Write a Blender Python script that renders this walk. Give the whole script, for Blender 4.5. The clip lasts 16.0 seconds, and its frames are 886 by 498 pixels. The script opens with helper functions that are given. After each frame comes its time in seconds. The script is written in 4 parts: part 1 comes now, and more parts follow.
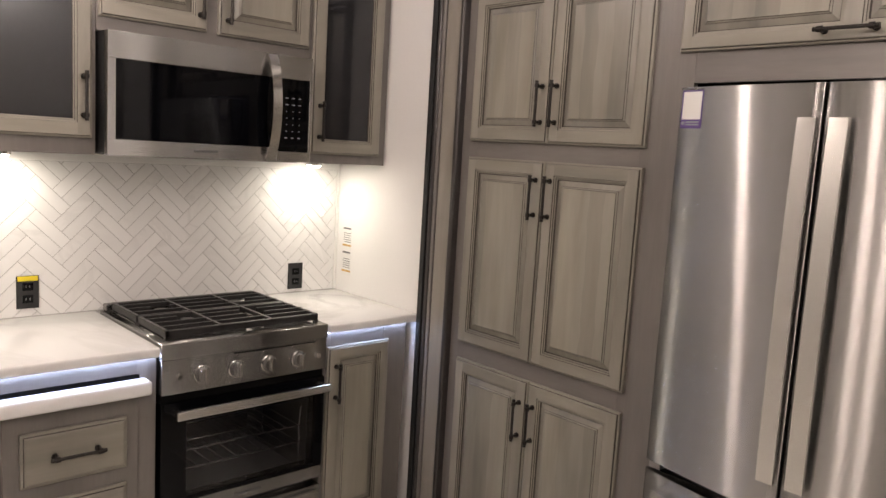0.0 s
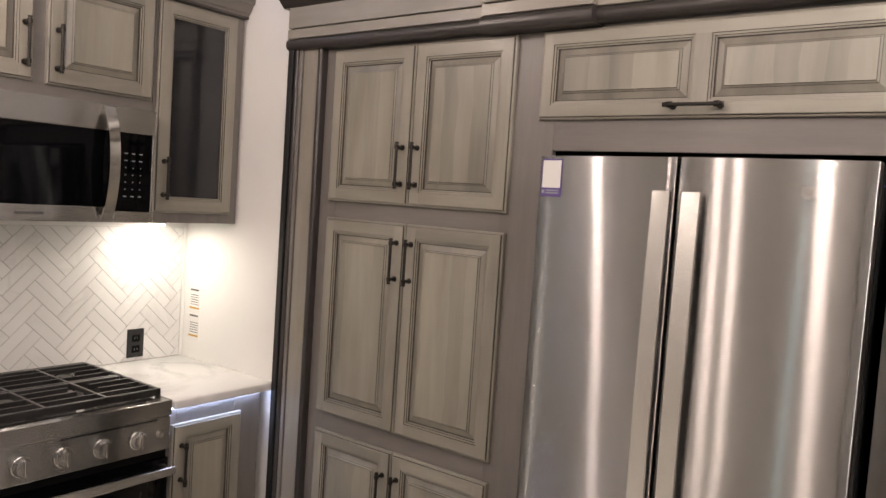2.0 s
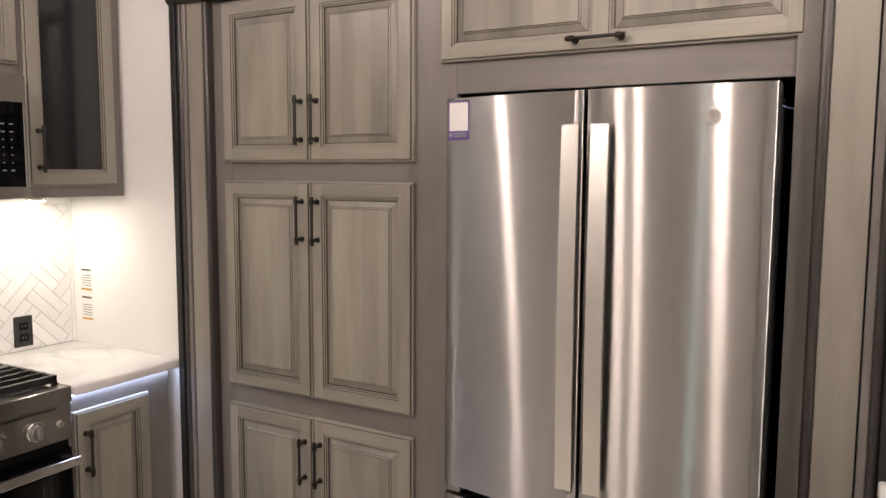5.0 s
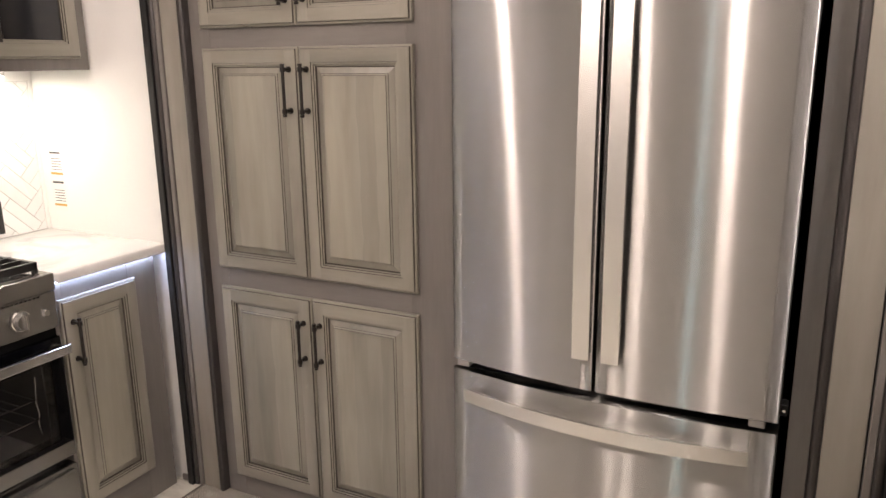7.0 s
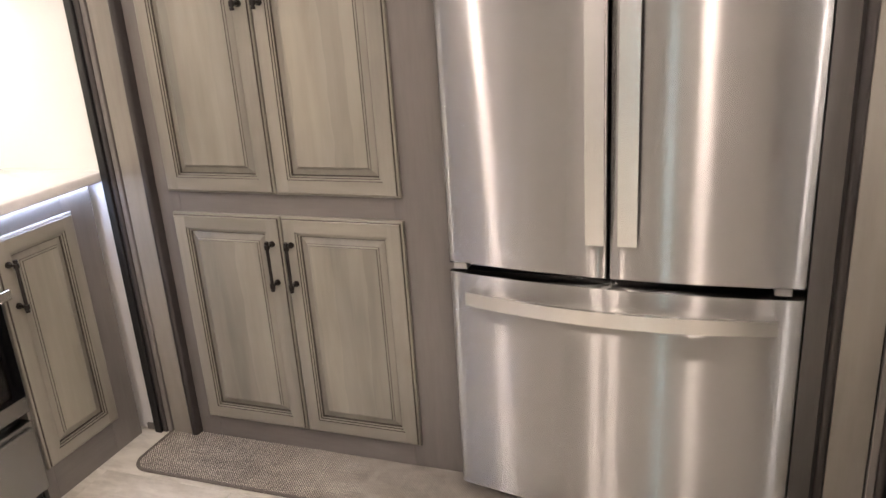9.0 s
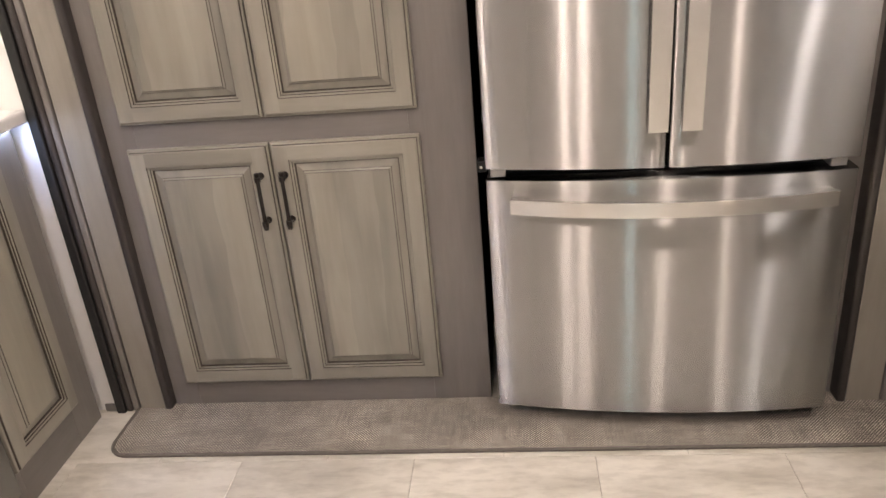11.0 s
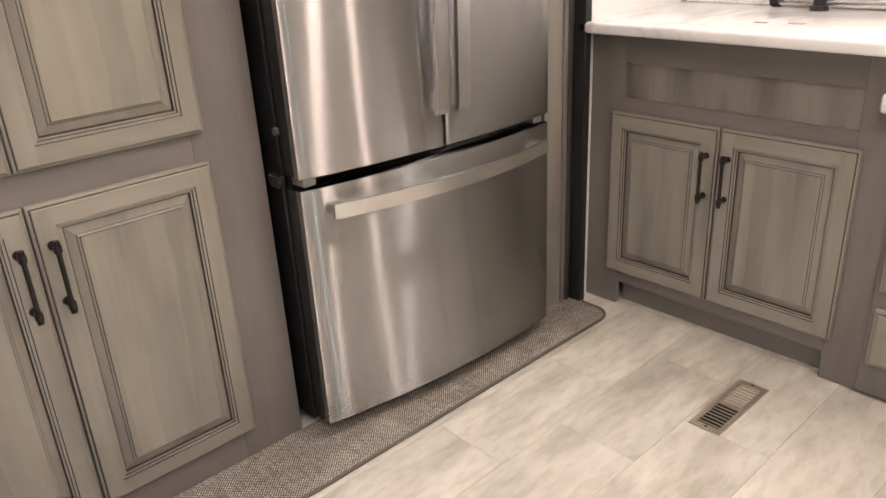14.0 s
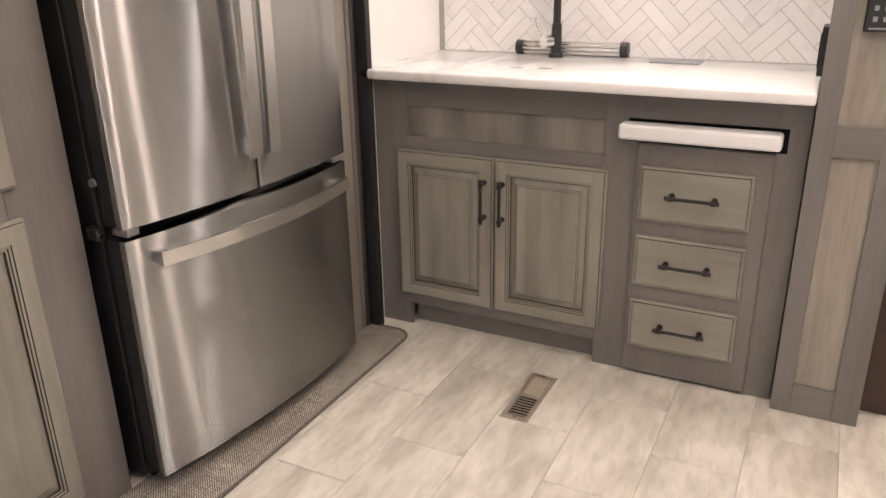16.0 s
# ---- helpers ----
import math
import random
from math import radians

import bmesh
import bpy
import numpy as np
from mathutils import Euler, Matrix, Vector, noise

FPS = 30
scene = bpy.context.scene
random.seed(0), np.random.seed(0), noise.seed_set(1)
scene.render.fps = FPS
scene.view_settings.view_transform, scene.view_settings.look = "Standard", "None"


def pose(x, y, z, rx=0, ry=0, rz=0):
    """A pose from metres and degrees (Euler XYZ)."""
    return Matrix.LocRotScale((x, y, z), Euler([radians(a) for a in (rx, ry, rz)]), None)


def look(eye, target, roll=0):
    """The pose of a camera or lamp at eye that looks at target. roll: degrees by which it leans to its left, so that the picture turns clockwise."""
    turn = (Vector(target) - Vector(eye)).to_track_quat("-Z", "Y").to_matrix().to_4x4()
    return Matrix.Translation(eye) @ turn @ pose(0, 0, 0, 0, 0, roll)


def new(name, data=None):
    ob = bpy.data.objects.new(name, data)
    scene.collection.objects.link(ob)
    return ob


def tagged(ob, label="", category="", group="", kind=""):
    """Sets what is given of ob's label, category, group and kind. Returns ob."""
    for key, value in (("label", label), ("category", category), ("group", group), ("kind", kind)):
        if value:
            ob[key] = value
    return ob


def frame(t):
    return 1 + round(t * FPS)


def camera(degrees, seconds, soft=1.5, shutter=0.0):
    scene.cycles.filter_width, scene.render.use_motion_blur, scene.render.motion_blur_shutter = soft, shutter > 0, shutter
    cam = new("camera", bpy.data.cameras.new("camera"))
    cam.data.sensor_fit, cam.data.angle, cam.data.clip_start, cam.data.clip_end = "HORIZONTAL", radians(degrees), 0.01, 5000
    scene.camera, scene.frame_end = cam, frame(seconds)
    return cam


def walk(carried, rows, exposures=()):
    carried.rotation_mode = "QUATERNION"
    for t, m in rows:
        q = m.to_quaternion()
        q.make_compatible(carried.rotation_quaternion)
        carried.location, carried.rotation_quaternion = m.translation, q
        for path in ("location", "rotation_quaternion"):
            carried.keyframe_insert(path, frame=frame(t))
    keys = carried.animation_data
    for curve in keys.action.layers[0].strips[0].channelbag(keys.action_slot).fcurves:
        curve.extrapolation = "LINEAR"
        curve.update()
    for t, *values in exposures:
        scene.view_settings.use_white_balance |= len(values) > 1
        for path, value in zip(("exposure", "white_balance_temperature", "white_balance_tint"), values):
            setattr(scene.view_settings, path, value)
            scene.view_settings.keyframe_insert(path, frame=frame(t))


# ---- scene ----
cam = camera(60.3, 16.0)
PATH = [
    (0, (0.022, 0.014, 1.579), (1.364, 1.475, 1.323), 3.4),
    (0.5, (0.048, 0.026, 1.598), (1.453, 1.429, 1.355), 5.0),
    (1, (0.068, 0.054, 1.621), (1.546, 1.382, 1.395), 5.7),
    (1.5, (0.077, 0.082, 1.633), (1.624, 1.338, 1.455), 5.0),
    (2, (0.088, 0.097, 1.647), (1.684, 1.295, 1.521), 3.8),
    (2.5, (0.101, 0.105, 1.657), (1.74, 1.247, 1.57), 2.6),
    (3, (0.108, 0.116, 1.663), (1.79, 1.196, 1.592), 2.0),
    (3.2, (0.11, 0.118, 1.664), (1.807, 1.174, 1.596), 1.8),
    (5.3, (0.119, 0.168, 1.585), (1.854, 1.134, 1.341), 0.1),
    (5.5, (0.121, 0.189, 1.588), (1.854, 1.147, 1.307), -0.0),
    (6, (0.148, 0.226, 1.564), (1.872, 1.176, 1.21), 0.0),
    (6.5, (0.152, 0.262, 1.544), (1.874, 1.187, 1.117), -0.2),
    (7, (0.165, 0.293, 1.521), (1.894, 1.174, 1.038), -0.7),
    (7.5, (0.165, 0.337, 1.501), (1.898, 1.18, 0.966), -1.7),
    (8, (0.179, 0.383, 1.462), (1.899, 1.214, 0.871), -3.8),
    (8.5, (0.194, 0.449, 1.423), (1.929, 1.203, 0.775), -4.7),
    (9, (0.208, 0.538, 1.391), (1.979, 1.197, 0.736), -3.8),
    (9.2, (0.197, 0.592, 1.366), (1.985, 1.218, 0.724), -3.2),
    (11.3, (0.226, 1.172, 1.291), (2.040, 1.298, 0.448), -5.0),
    (11.5, (0.249, 1.232, 1.288), (2.059, 1.301, 0.438), -4.7),
    (12, (0.276, 1.455, 1.262), (2.072, 1.266, 0.404), -3.05),
    (12.5, (0.326, 1.640, 1.278), (2.057, 1.145, 0.406), -2.0),
    (13, (0.339, 1.816, 1.254), (1.978, 0.994, 0.454), -2.0),
    (13.5, (0.413, 1.932, 1.248), (1.946, 0.903, 0.478), -2.0),
    (14, (0.495, 2.039, 1.25), (1.855, 0.807, 0.457), -3.0),
    (14.5, (0.539, 2.121, 1.257), (1.741, 0.745, 0.442), -2.7),
    (15, (0.546, 2.209, 1.271), (1.628, 0.725, 0.479), -1.7),
    (15.5, (0.552, 2.266, 1.285), (1.519, 0.684, 0.535), -1.2),
    (16, (0.556, 2.279, 1.284), (1.407, 0.616, 0.571), -1.0),
]
EXPOSURES = [(0, -0.57), (1.5, -0.50), (3.0, -0.49), (5.5, -0.28), (7.0, 0.0), (8.5, 0.19), (9.0, 0.20), (12.5, 0.28), (14.5, 0.24), (16.0, 0.16)]
walk(cam, [(t, look(eye, target, roll)) for t, eye, target, roll in PATH], EXPOSURES)
# strengths of the lamps and the set-out of the tiles
PUCK_W, UNDER_W, STRIP = 27.0, 2.2, 60.0
TW, TN, NU, NV = 0.085, 0.158, 0.6463, 1.0621
SU0, SV0 = 1.3, 1.0

# ---- world and light ----
world = bpy.data.worlds.new("world")
scene.world = world
world.use_nodes = True
world.node_tree.nodes["Background"].inputs[0].default_value = (0.05, 0.055, 0.06, 1)
world.node_tree.nodes["Background"].inputs[1].default_value = 0.3

CEIL = 2.62
WARM = (1.0, 0.818, 0.720)
NEUTRAL = (1.0, 0.90, 0.865)    # the lamp over the sink
COOL = (0.55, 0.66, 1.0)
# the last two are added fill lamps, placed where the steel doesn't mirror them
PUCKS = [(0.60, 2.30), (0.70, 0.51), (-0.6, 1.36), (-0.6, 1.57), (1.25, -0.28), (-2.3, -0.6), (0.0, -1.0), (-1.2, -0.95)]
UNDER = [(1.80, 2.79, 1.488), (0.62, 2.79, 1.488)]


def lamp(name, kind, power, colour, m, size=0.1, spread=180):
    data = bpy.data.lights.new(name, kind)
    data.energy, data.color = power, colour
    if kind == "AREA":
        data.shape, data.size, data.spread = "DISK", size, radians(spread)
    else:
        data.shadow_soft_size = size
    ob = new(name, data)
    ob.matrix_basis = m
    return ob


for px, py in PUCKS:
    lamp("ceiling_light_lamp", "POINT", PUCK_W, NEUTRAL if px > 1 else WARM, pose(px, py, CEIL - 0.075), 0.05)
for px, py, pz in UNDER:
    lamp("under_cabinet_lamp", "AREA", UNDER_W, (1.0, 0.90, 0.76), pose(px, py, pz - 0.0125), 0.06)

# ---- materials ----


def nodes_of(name):
    m = bpy.data.materials.new(name)
    m.use_nodes = True
    nt = m.node_tree
    return m, nt, nt.nodes["Principled BSDF"]


def mapped(nt, scale, spread=True):
    """Object coordinates, shifted by a random amount for each object, at a scale."""
    tc, mp = nt.nodes.new("ShaderNodeTexCoord"), nt.nodes.new("ShaderNodeMapping")
    mp.inputs["Scale"].default_value = scale
    nt.links.new(tc.outputs["Object"], mp.inputs["Vector"])
    if spread:
        info, mul = nt.nodes.new("ShaderNodeObjectInfo"), nt.nodes.new("ShaderNodeMath")
        mul.operation, mul.inputs[1].default_value = "MULTIPLY", 37.0
        nt.links.new(info.outputs["Random"], mul.inputs[0])
        nt.links.new(mul.outputs[0], mp.inputs["Location"])
    return mp.outputs["Vector"]


def noise_at(nt, vec, scale, detail=4.0, rough=0.55, distortion=0.0):
    n = nt.nodes.new("ShaderNodeTexNoise")
    n.inputs["Scale"].default_value, n.inputs["Detail"].default_value = scale, detail
    n.inputs["Roughness"].default_value, n.inputs["Distortion"].default_value = rough, distortion
    nt.links.new(vec, n.inputs["Vector"])
    return n.outputs["Fac"]


def ramp(nt, fac, stops):
    r = nt.nodes.new("ShaderNodeValToRGB")
    while len(r.color_ramp.elements) < len(stops):
        r.color_ramp.elements.new(0.5)
    for e, (p, c) in zip(r.color_ramp.elements, stops):
        e.position, e.color = p, (*c, 1)
    nt.links.new(fac, r.inputs["Fac"])
    return r.outputs["Color"]


def mix(nt, a, b, fac, mode="MIX"):
    n = nt.nodes.new("ShaderNodeMix")
    n.data_type, n.blend_type = "RGBA", mode
    for sock, v in ((n.inputs[6], a), (n.inputs[7], b), (n.inputs[0], fac)):
        if isinstance(v, (int, float)):
            sock.default_value = v
        elif isinstance(v, tuple):
            sock.default_value = (*v, 1)
        else:
            nt.links.new(v, sock)
    return n.outputs[2]


def bump(nt, bsdf, fac, strength, distance):
    b = nt.nodes.new("ShaderNodeBump")
    b.inputs["Strength"].default_value, b.inputs["Distance"].default_value = strength, distance
    nt.links.new(fac, b.inputs["Height"])
    nt.links.new(b.outputs["Normal"], bsdf.inputs["Normal"])


def paint(name, colour, rough=0.5, metal=0.0, var=0.08, scale=6.0, relief=0.0, coat=0.0, spec=0.5):
    """A plain painted or moulded surface with slight unevenness at two scales."""
    m, nt, b = nodes_of(name)
    v = mapped(nt, (1, 1, 1))
    big, fine = noise_at(nt, v, scale, 3), noise_at(nt, v, scale * 30, 2)
    lo, hi = tuple(c * (1 - var) for c in colour), tuple(min(1, c * (1 + var)) for c in colour)
    nt.links.new(mix(nt, ramp(nt, big, [(0.3, lo), (0.7, hi)]), ramp(nt, fine, [(0.3, lo), (0.7, hi)]), 0.35), b.inputs["Base Color"])
    nt.links.new(ramp(nt, fine, [(0.2, (rough * 0.85,) * 3), (0.8, (min(1, rough * 1.15),) * 3)]), b.inputs["Roughness"])
    b.inputs["Metallic"].default_value, b.inputs["Coat Weight"].default_value, b.inputs["Specular IOR Level"].default_value = metal, coat, spec
    if relief:
        bump(nt, b, fine, 0.4, relief)
    return m


def stave_tone(nt, vec):
    """One tone for each stave of a glued-up panel, its edge wandering a little."""
    sep, add, wob = nt.nodes.new("ShaderNodeSeparateXYZ"), nt.nodes.new("ShaderNodeMath"), nt.nodes.new("ShaderNodeMath")
    nt.links.new(vec, sep.inputs[0])
    nt.links.new(sep.outputs[0], add.inputs[0]), nt.links.new(sep.outputs[1], add.inputs[1])
    wob.operation, wob.inputs[1].default_value = "MULTIPLY_ADD", 0.035
    nt.links.new(noise_at(nt, vec, 5.0, 2), wob.inputs[0]), nt.links.new(add.outputs[0], wob.inputs[2])
    v, one = nt.nodes.new("ShaderNodeTexVoronoi"), nt.nodes.new("ShaderNodeSeparateColor")
    v.voronoi_dimensions, v.feature = "1D", "SMOOTH_F1"
    v.inputs["Scale"].default_value, v.inputs["Smoothness"].default_value = 17.0, 0.12
    nt.links.new(wob.outputs[0], v.inputs["W"]), nt.links.new(v.outputs["Color"], one.inputs[0])
    return one.outputs[0]


def wood(name, light, dark, along, rough=0.33, blotch=0.62, grain=0.10, staves=0.0):
    """Stained maple under a satin varnish, with the grain along z or along the horizontal."""
    m, nt, b = nodes_of(name)
    s = (9.0, 9.0, 0.9) if along == "z" else (0.9, 0.9, 9.0)
    v, even = mapped(nt, s), mapped(nt, (1, 1, 1))
    streak = noise_at(nt, v, 2.0, 5, 0.6, 0.6)
    fine = noise_at(nt, v, 14.0, 3, 0.6)
    cloud = noise_at(nt, mapped(nt, (6.0, 6.0, 1.0) if along == "z" else (1.0, 1.0, 6.0)), 1.6, 3, 0.5)
    mid = tuple((a + c) / 2 for a, c in zip(light, dark))
    base = ramp(nt, streak, [(0.30, dark), (0.5, mid), (0.72, light)])
    base = mix(nt, base, ramp(nt, cloud, [(0.32, tuple(c * 0.68 for c in dark)), (0.50, mid), (0.70, tuple(min(1, c * 1.08) for c in light))]), blotch)
    base = mix(nt, base, ramp(nt, fine, [(0.25, (0.72, 0.70, 0.68)), (0.6, (1, 1, 1))]), grain, "MULTIPLY")
    if staves:
        base = mix(nt, base, ramp(nt, stave_tone(nt, even), [(0.1, (0.82, 0.82, 0.82)), (0.45, (0.97, 0.975, 0.975)), (0.9, (1.08, 1.07, 1.04))]), staves, "MULTIPLY")
    nt.links.new(base, b.inputs["Base Color"])
    nt.links.new(ramp(nt, noise_at(nt, even, 22, 3), [(0.3, (rough * 0.9,) * 3), (0.7, (rough * 1.15,) * 3)]), b.inputs["Roughness"])
    bump(nt, b, fine, 0.12, 0.0006)
    return m


def steel(name, colour=(0.468, 0.463, 0.454), rough=0.235, aniso=0.875, soft=0.25):
    """Brushed stainless steel, brushed along the horizontal: sharp across, smeared up and down, with a softer film over it."""
    m, nt, b = nodes_of(name)
    brush = noise_at(nt, mapped(nt, (0.8, 0.8, 260.0), False), 3.0, 4, 0.6)
    smear = noise_at(nt, mapped(nt, (2, 2, 1.2), False), 2.5, 3)
    c = mix(nt, ramp(nt, brush, [(0.3, tuple(k * 0.92 for k in colour)), (0.7, tuple(min(1, k * 1.06) for k in colour))]), tuple(k * 0.96 for k in colour), smear)
    t, g1, g2, mx = (nt.nodes.new("ShaderNode" + k) for k in ("Tangent", "BsdfAnisotropic", "BsdfAnisotropic", "MixShader"))
    t.direction_type, t.axis = "RADIAL", "Z"
    for g, r, an in ((g1, rough, aniso), (g2, 0.40, aniso * 0.80)):
        g.inputs["Roughness"].default_value, g.inputs["Anisotropy"].default_value = r, an
        nt.links.new(c, g.inputs["Color"]), nt.links.new(t.outputs["Tangent"], g.inputs["Tangent"])
    mx.inputs[0].default_value = soft
    nt.links.new(g1.outputs[0], mx.inputs[1]), nt.links.new(g2.outputs[0], mx.inputs[2])
    nt.links.new(mx.outputs[0], nt.nodes["Material Output"].inputs["Surface"])
    return m


def glowing(name, colour, strength):
    m, nt, b = nodes_of(name)
    b.inputs["Base Color"].default_value = (0.8, 0.8, 0.8, 1)
    b.inputs["Emission Color"].default_value, b.inputs["Emission Strength"].default_value = (*colour, 1), strength
    return m


def tile_stone(name, base, vein, amount, rough, scale=5.0):
    """Veined pale stone; each piece takes its own stretch of the veining and its own shade."""
    m, nt, b = nodes_of(name)
    v = mapped(nt, (1, 1, 1))
    warp = noise_at(nt, v, scale, 6, 0.6, 1.6)
    lines = ramp(nt, warp, [(0.44, (0, 0, 0)), (0.495, (1, 1, 1)), (0.55, (0, 0, 0))])
    cloud = noise_at(nt, v, scale * 0.6, 3)
    fac = nt.nodes.new("ShaderNodeMath")
    fac.operation, fac.inputs[1].default_value = "MULTIPLY", amount
    gate = nt.nodes.new("ShaderNodeMath")
    gate.operation = "MULTIPLY"
    nt.links.new(lines, gate.inputs[0])
    nt.links.new(ramp(nt, cloud, [(0.45, (0, 0, 0)), (0.65, (1, 1, 1))]), gate.inputs[1])
    nt.links.new(gate.outputs[0], fac.inputs[0])
    info = nt.nodes.new("ShaderNodeObjectInfo")
    shade = ramp(nt, info.outputs["Random"], [(0.0, tuple(c * 0.94 for c in base)), (1.0, base)])
    nt.links.new(mix(nt, shade, vein, fac.outputs[0]), b.inputs["Base Color"])
    b.inputs["Roughness"].default_value = rough
    return m


def floor_vinyl(name):
    m, nt, b = nodes_of(name)
    v = mapped(nt, (5.2, 1.5, 1))
    streak = noise_at(nt, v, 1.7, 5, 0.58, 0.35)
    cloud = noise_at(nt, mapped(nt, (3.0, 1.4, 1)), 2.6, 4, 0.55, 0.3)
    fine = noise_at(nt, mapped(nt, (24, 7, 1)), 1.7, 6, 0.62)
    base = ramp(nt, streak, [(0.33, (0.42, 0.395, 0.335)), (0.46, (0.60, 0.572, 0.495)), (0.58, (0.74, 0.712, 0.632)), (0.72, (0.81, 0.783, 0.708))])
    base = mix(nt, base, ramp(nt, cloud, [(0.33, (0.47, 0.445, 0.38)), (0.60, (0.76, 0.735, 0.655))]), 0.5)
    base = mix(nt, base, ramp(nt, fine, [(0.38, (0.76, 0.75, 0.735)), (0.54, (1, 1, 1))]), 0.6, "MULTIPLY")
    info = nt.nodes.new("ShaderNodeObjectInfo")
    base = mix(nt, base, ramp(nt, info.outputs["Random"], [(0.0, (0.93, 0.93, 0.93)), (1.0, (1, 1, 1))]), 1.0, "MULTIPLY")
    nt.links.new(base, b.inputs["Base Color"])
    nt.links.new(ramp(nt, streak, [(0.3, (0.36,) * 3), (0.7, (0.46,) * 3)]), b.inputs["Roughness"])
    bump(nt, b, fine, 0.15, 0.0004)
    return m


def woven(name):
    """A flat-woven runner: light and dark yarns crossing."""
    m, nt, b = nodes_of(name)
    tc = nt.nodes.new("ShaderNodeTexCoord")
    turn = nt.nodes.new("ShaderNodeMapping")
    turn.inputs["Rotation"].default_value = (0, 0, radians(45))
    nt.links.new(tc.outputs["Object"], turn.inputs["Vector"])
    waves = []
    for d, s in (("X", 54.0), ("Y", 54.0)):
        w = nt.nodes.new("ShaderNodeTexWave")
        w.bands_direction = d
        w.inputs["Scale"].default_value, w.inputs["Distortion"].default_value = s, 1.8
        w.inputs["Detail"].default_value, w.inputs["Detail Scale"].default_value = 2, 3
        nt.links.new(turn.outputs["Vector"], w.inputs["Vector"])
        waves.append(w.outputs["Fac"])
    mul = nt.nodes.new("ShaderNodeMath")
    mul.operation = "MULTIPLY"
    nt.links.new(waves[0], mul.inputs[0]), nt.links.new(waves[1], mul.inputs[1])
    streak = noise_at(nt, mapped(nt, (60, 6, 1), False), 2.2, 4, 0.7)
    cross = noise_at(nt, mapped(nt, (5, 90, 1), False), 2.2, 4, 0.7)
    base = ramp(nt, mul.outputs[0], [(0.05, (0.12, 0.108, 0.095)), (0.28, (0.31, 0.285, 0.25)), (0.60, (0.74, 0.70, 0.635))])
    base = mix(nt, base, ramp(nt, streak, [(0.36, (0.60, 0.59, 0.58)), (0.64, (1.25, 1.23, 1.20))]), 0.7, "MULTIPLY")
    base = mix(nt, base, ramp(nt, cross, [(0.36, (0.52, 0.51, 0.50)), (0.64, (1.3, 1.29, 1.27))]), 0.75, "MULTIPLY")
    patch = noise_at(nt, mapped(nt, (7, 2.2, 1), False), 1.6, 3, 0.55)
    base = mix(nt, base, ramp(nt, patch, [(0.36, (0.70, 0.69, 0.67)), (0.62, (1.12, 1.11, 1.08))]), 0.75, "MULTIPLY")
    nt.links.new(base, b.inputs["Base Color"])
    b.inputs["Roughness"].default_value = 0.85
    bump(nt, b, mul.outputs[0], 0.6, 0.0015)
    return m


def tinted_pane(name, tint, rough=0.03):
    """Dark tinted glass: part of the light goes through, the face mirrors."""
    m, nt, b = nodes_of(name)
    out = nt.nodes["Material Output"]
    tr, gl, mx, fr = (nt.nodes.new("ShaderNode" + k) for k in ("BsdfTransparent", "BsdfGlossy", "MixShader", "Fresnel"))
    tr.inputs[0].default_value, gl.inputs["Roughness"].default_value = (*tint, 1), rough
    fr.inputs[0].default_value = 1.4
    nt.links.new(fr.outputs[0], mx.inputs[0]), nt.links.new(tr.outputs[0], mx.inputs[1]), nt.links.new(gl.outputs[0], mx.inputs[2])
    nt.links.new(mx.outputs[0], out.inputs["Surface"])
    return m


DOOR_L, DOOR_D = (0.310, 0.290, 0.244), (0.209, 0.197, 0.168)
FRAME_L, FRAME_D = (0.196, 0.180, 0.166), (0.156, 0.144, 0.134)
panel_wood = wood("maple_panel", DOOR_L, DOOR_D, "z", blotch=0.5, staves=0.85)
door_v, door_h = wood("maple_vertical", DOOR_L, DOOR_D, "z", blotch=0.4), wood("maple_horizontal", DOOR_L, DOOR_D, "x", blotch=0.4)
frame_v, frame_h = wood("grey_frame_vertical", FRAME_L, FRAME_D, "z", blotch=0.35, grain=0.25), wood("grey_frame_horizontal", FRAME_L, FRAME_D, "x", blotch=0.35, grain=0.25)
rustic_v = wood("rustic_maple", (0.36, 0.325, 0.275), (0.24, 0.215, 0.185), "z", blotch=0.6, grain=0.7)
rustic_h = wood("rustic_maple_rail", (0.27, 0.245, 0.212), (0.165, 0.150, 0.132), "z", blotch=0.85, grain=0.2)
wash = wood("glaze_wash", tuple(c * 0.90 for c in DOOR_L), tuple(c * 0.86 for c in DOOR_D), "z", blotch=0.5)
trim_v = wood("glazed_trim_upright", (0.285, 0.262, 0.225), (0.218, 0.200, 0.174), "z", blotch=0.4)
trim_h = wood("glazed_trim_level", (0.305, 0.282, 0.244), (0.235, 0.218, 0.190), "x", blotch=0.4)
glaze = paint("dark_glaze", (0.052, 0.043, 0.034), 0.42, var=0.35, scale=12)
umber = paint("dark_umber_trim", (0.040, 0.035, 0.033), 0.33, var=0.10, scale=0.4)
bronze = paint("oil_rubbed_bronze", (0.030, 0.026, 0.023), 0.38, 0.6, var=0.3, scale=60)
black = paint("black_plastic", (0.012, 0.012, 0.013), 0.45, var=0.2, scale=20)
rubber = paint("black_rubber", (0.008, 0.008, 0.008), 0.6, var=0.2, scale=20)
gloss_black = paint("black_glass", (0.002, 0.0022, 0.003), 0.04, var=0.1, scale=10, spec=0.17)
smoke = paint("smoked_glass", (0.020, 0.020, 0.022), 0.07, var=0.06, scale=4)
iron = paint("cast_iron", (0.018, 0.017, 0.017), 0.38, 0.0, var=0.3, scale=80, relief=0.0005)
wall_white = paint("white_wall_panel", (0.80, 0.79, 0.77), 0.45, var=0.02, scale=3, relief=0.0002)
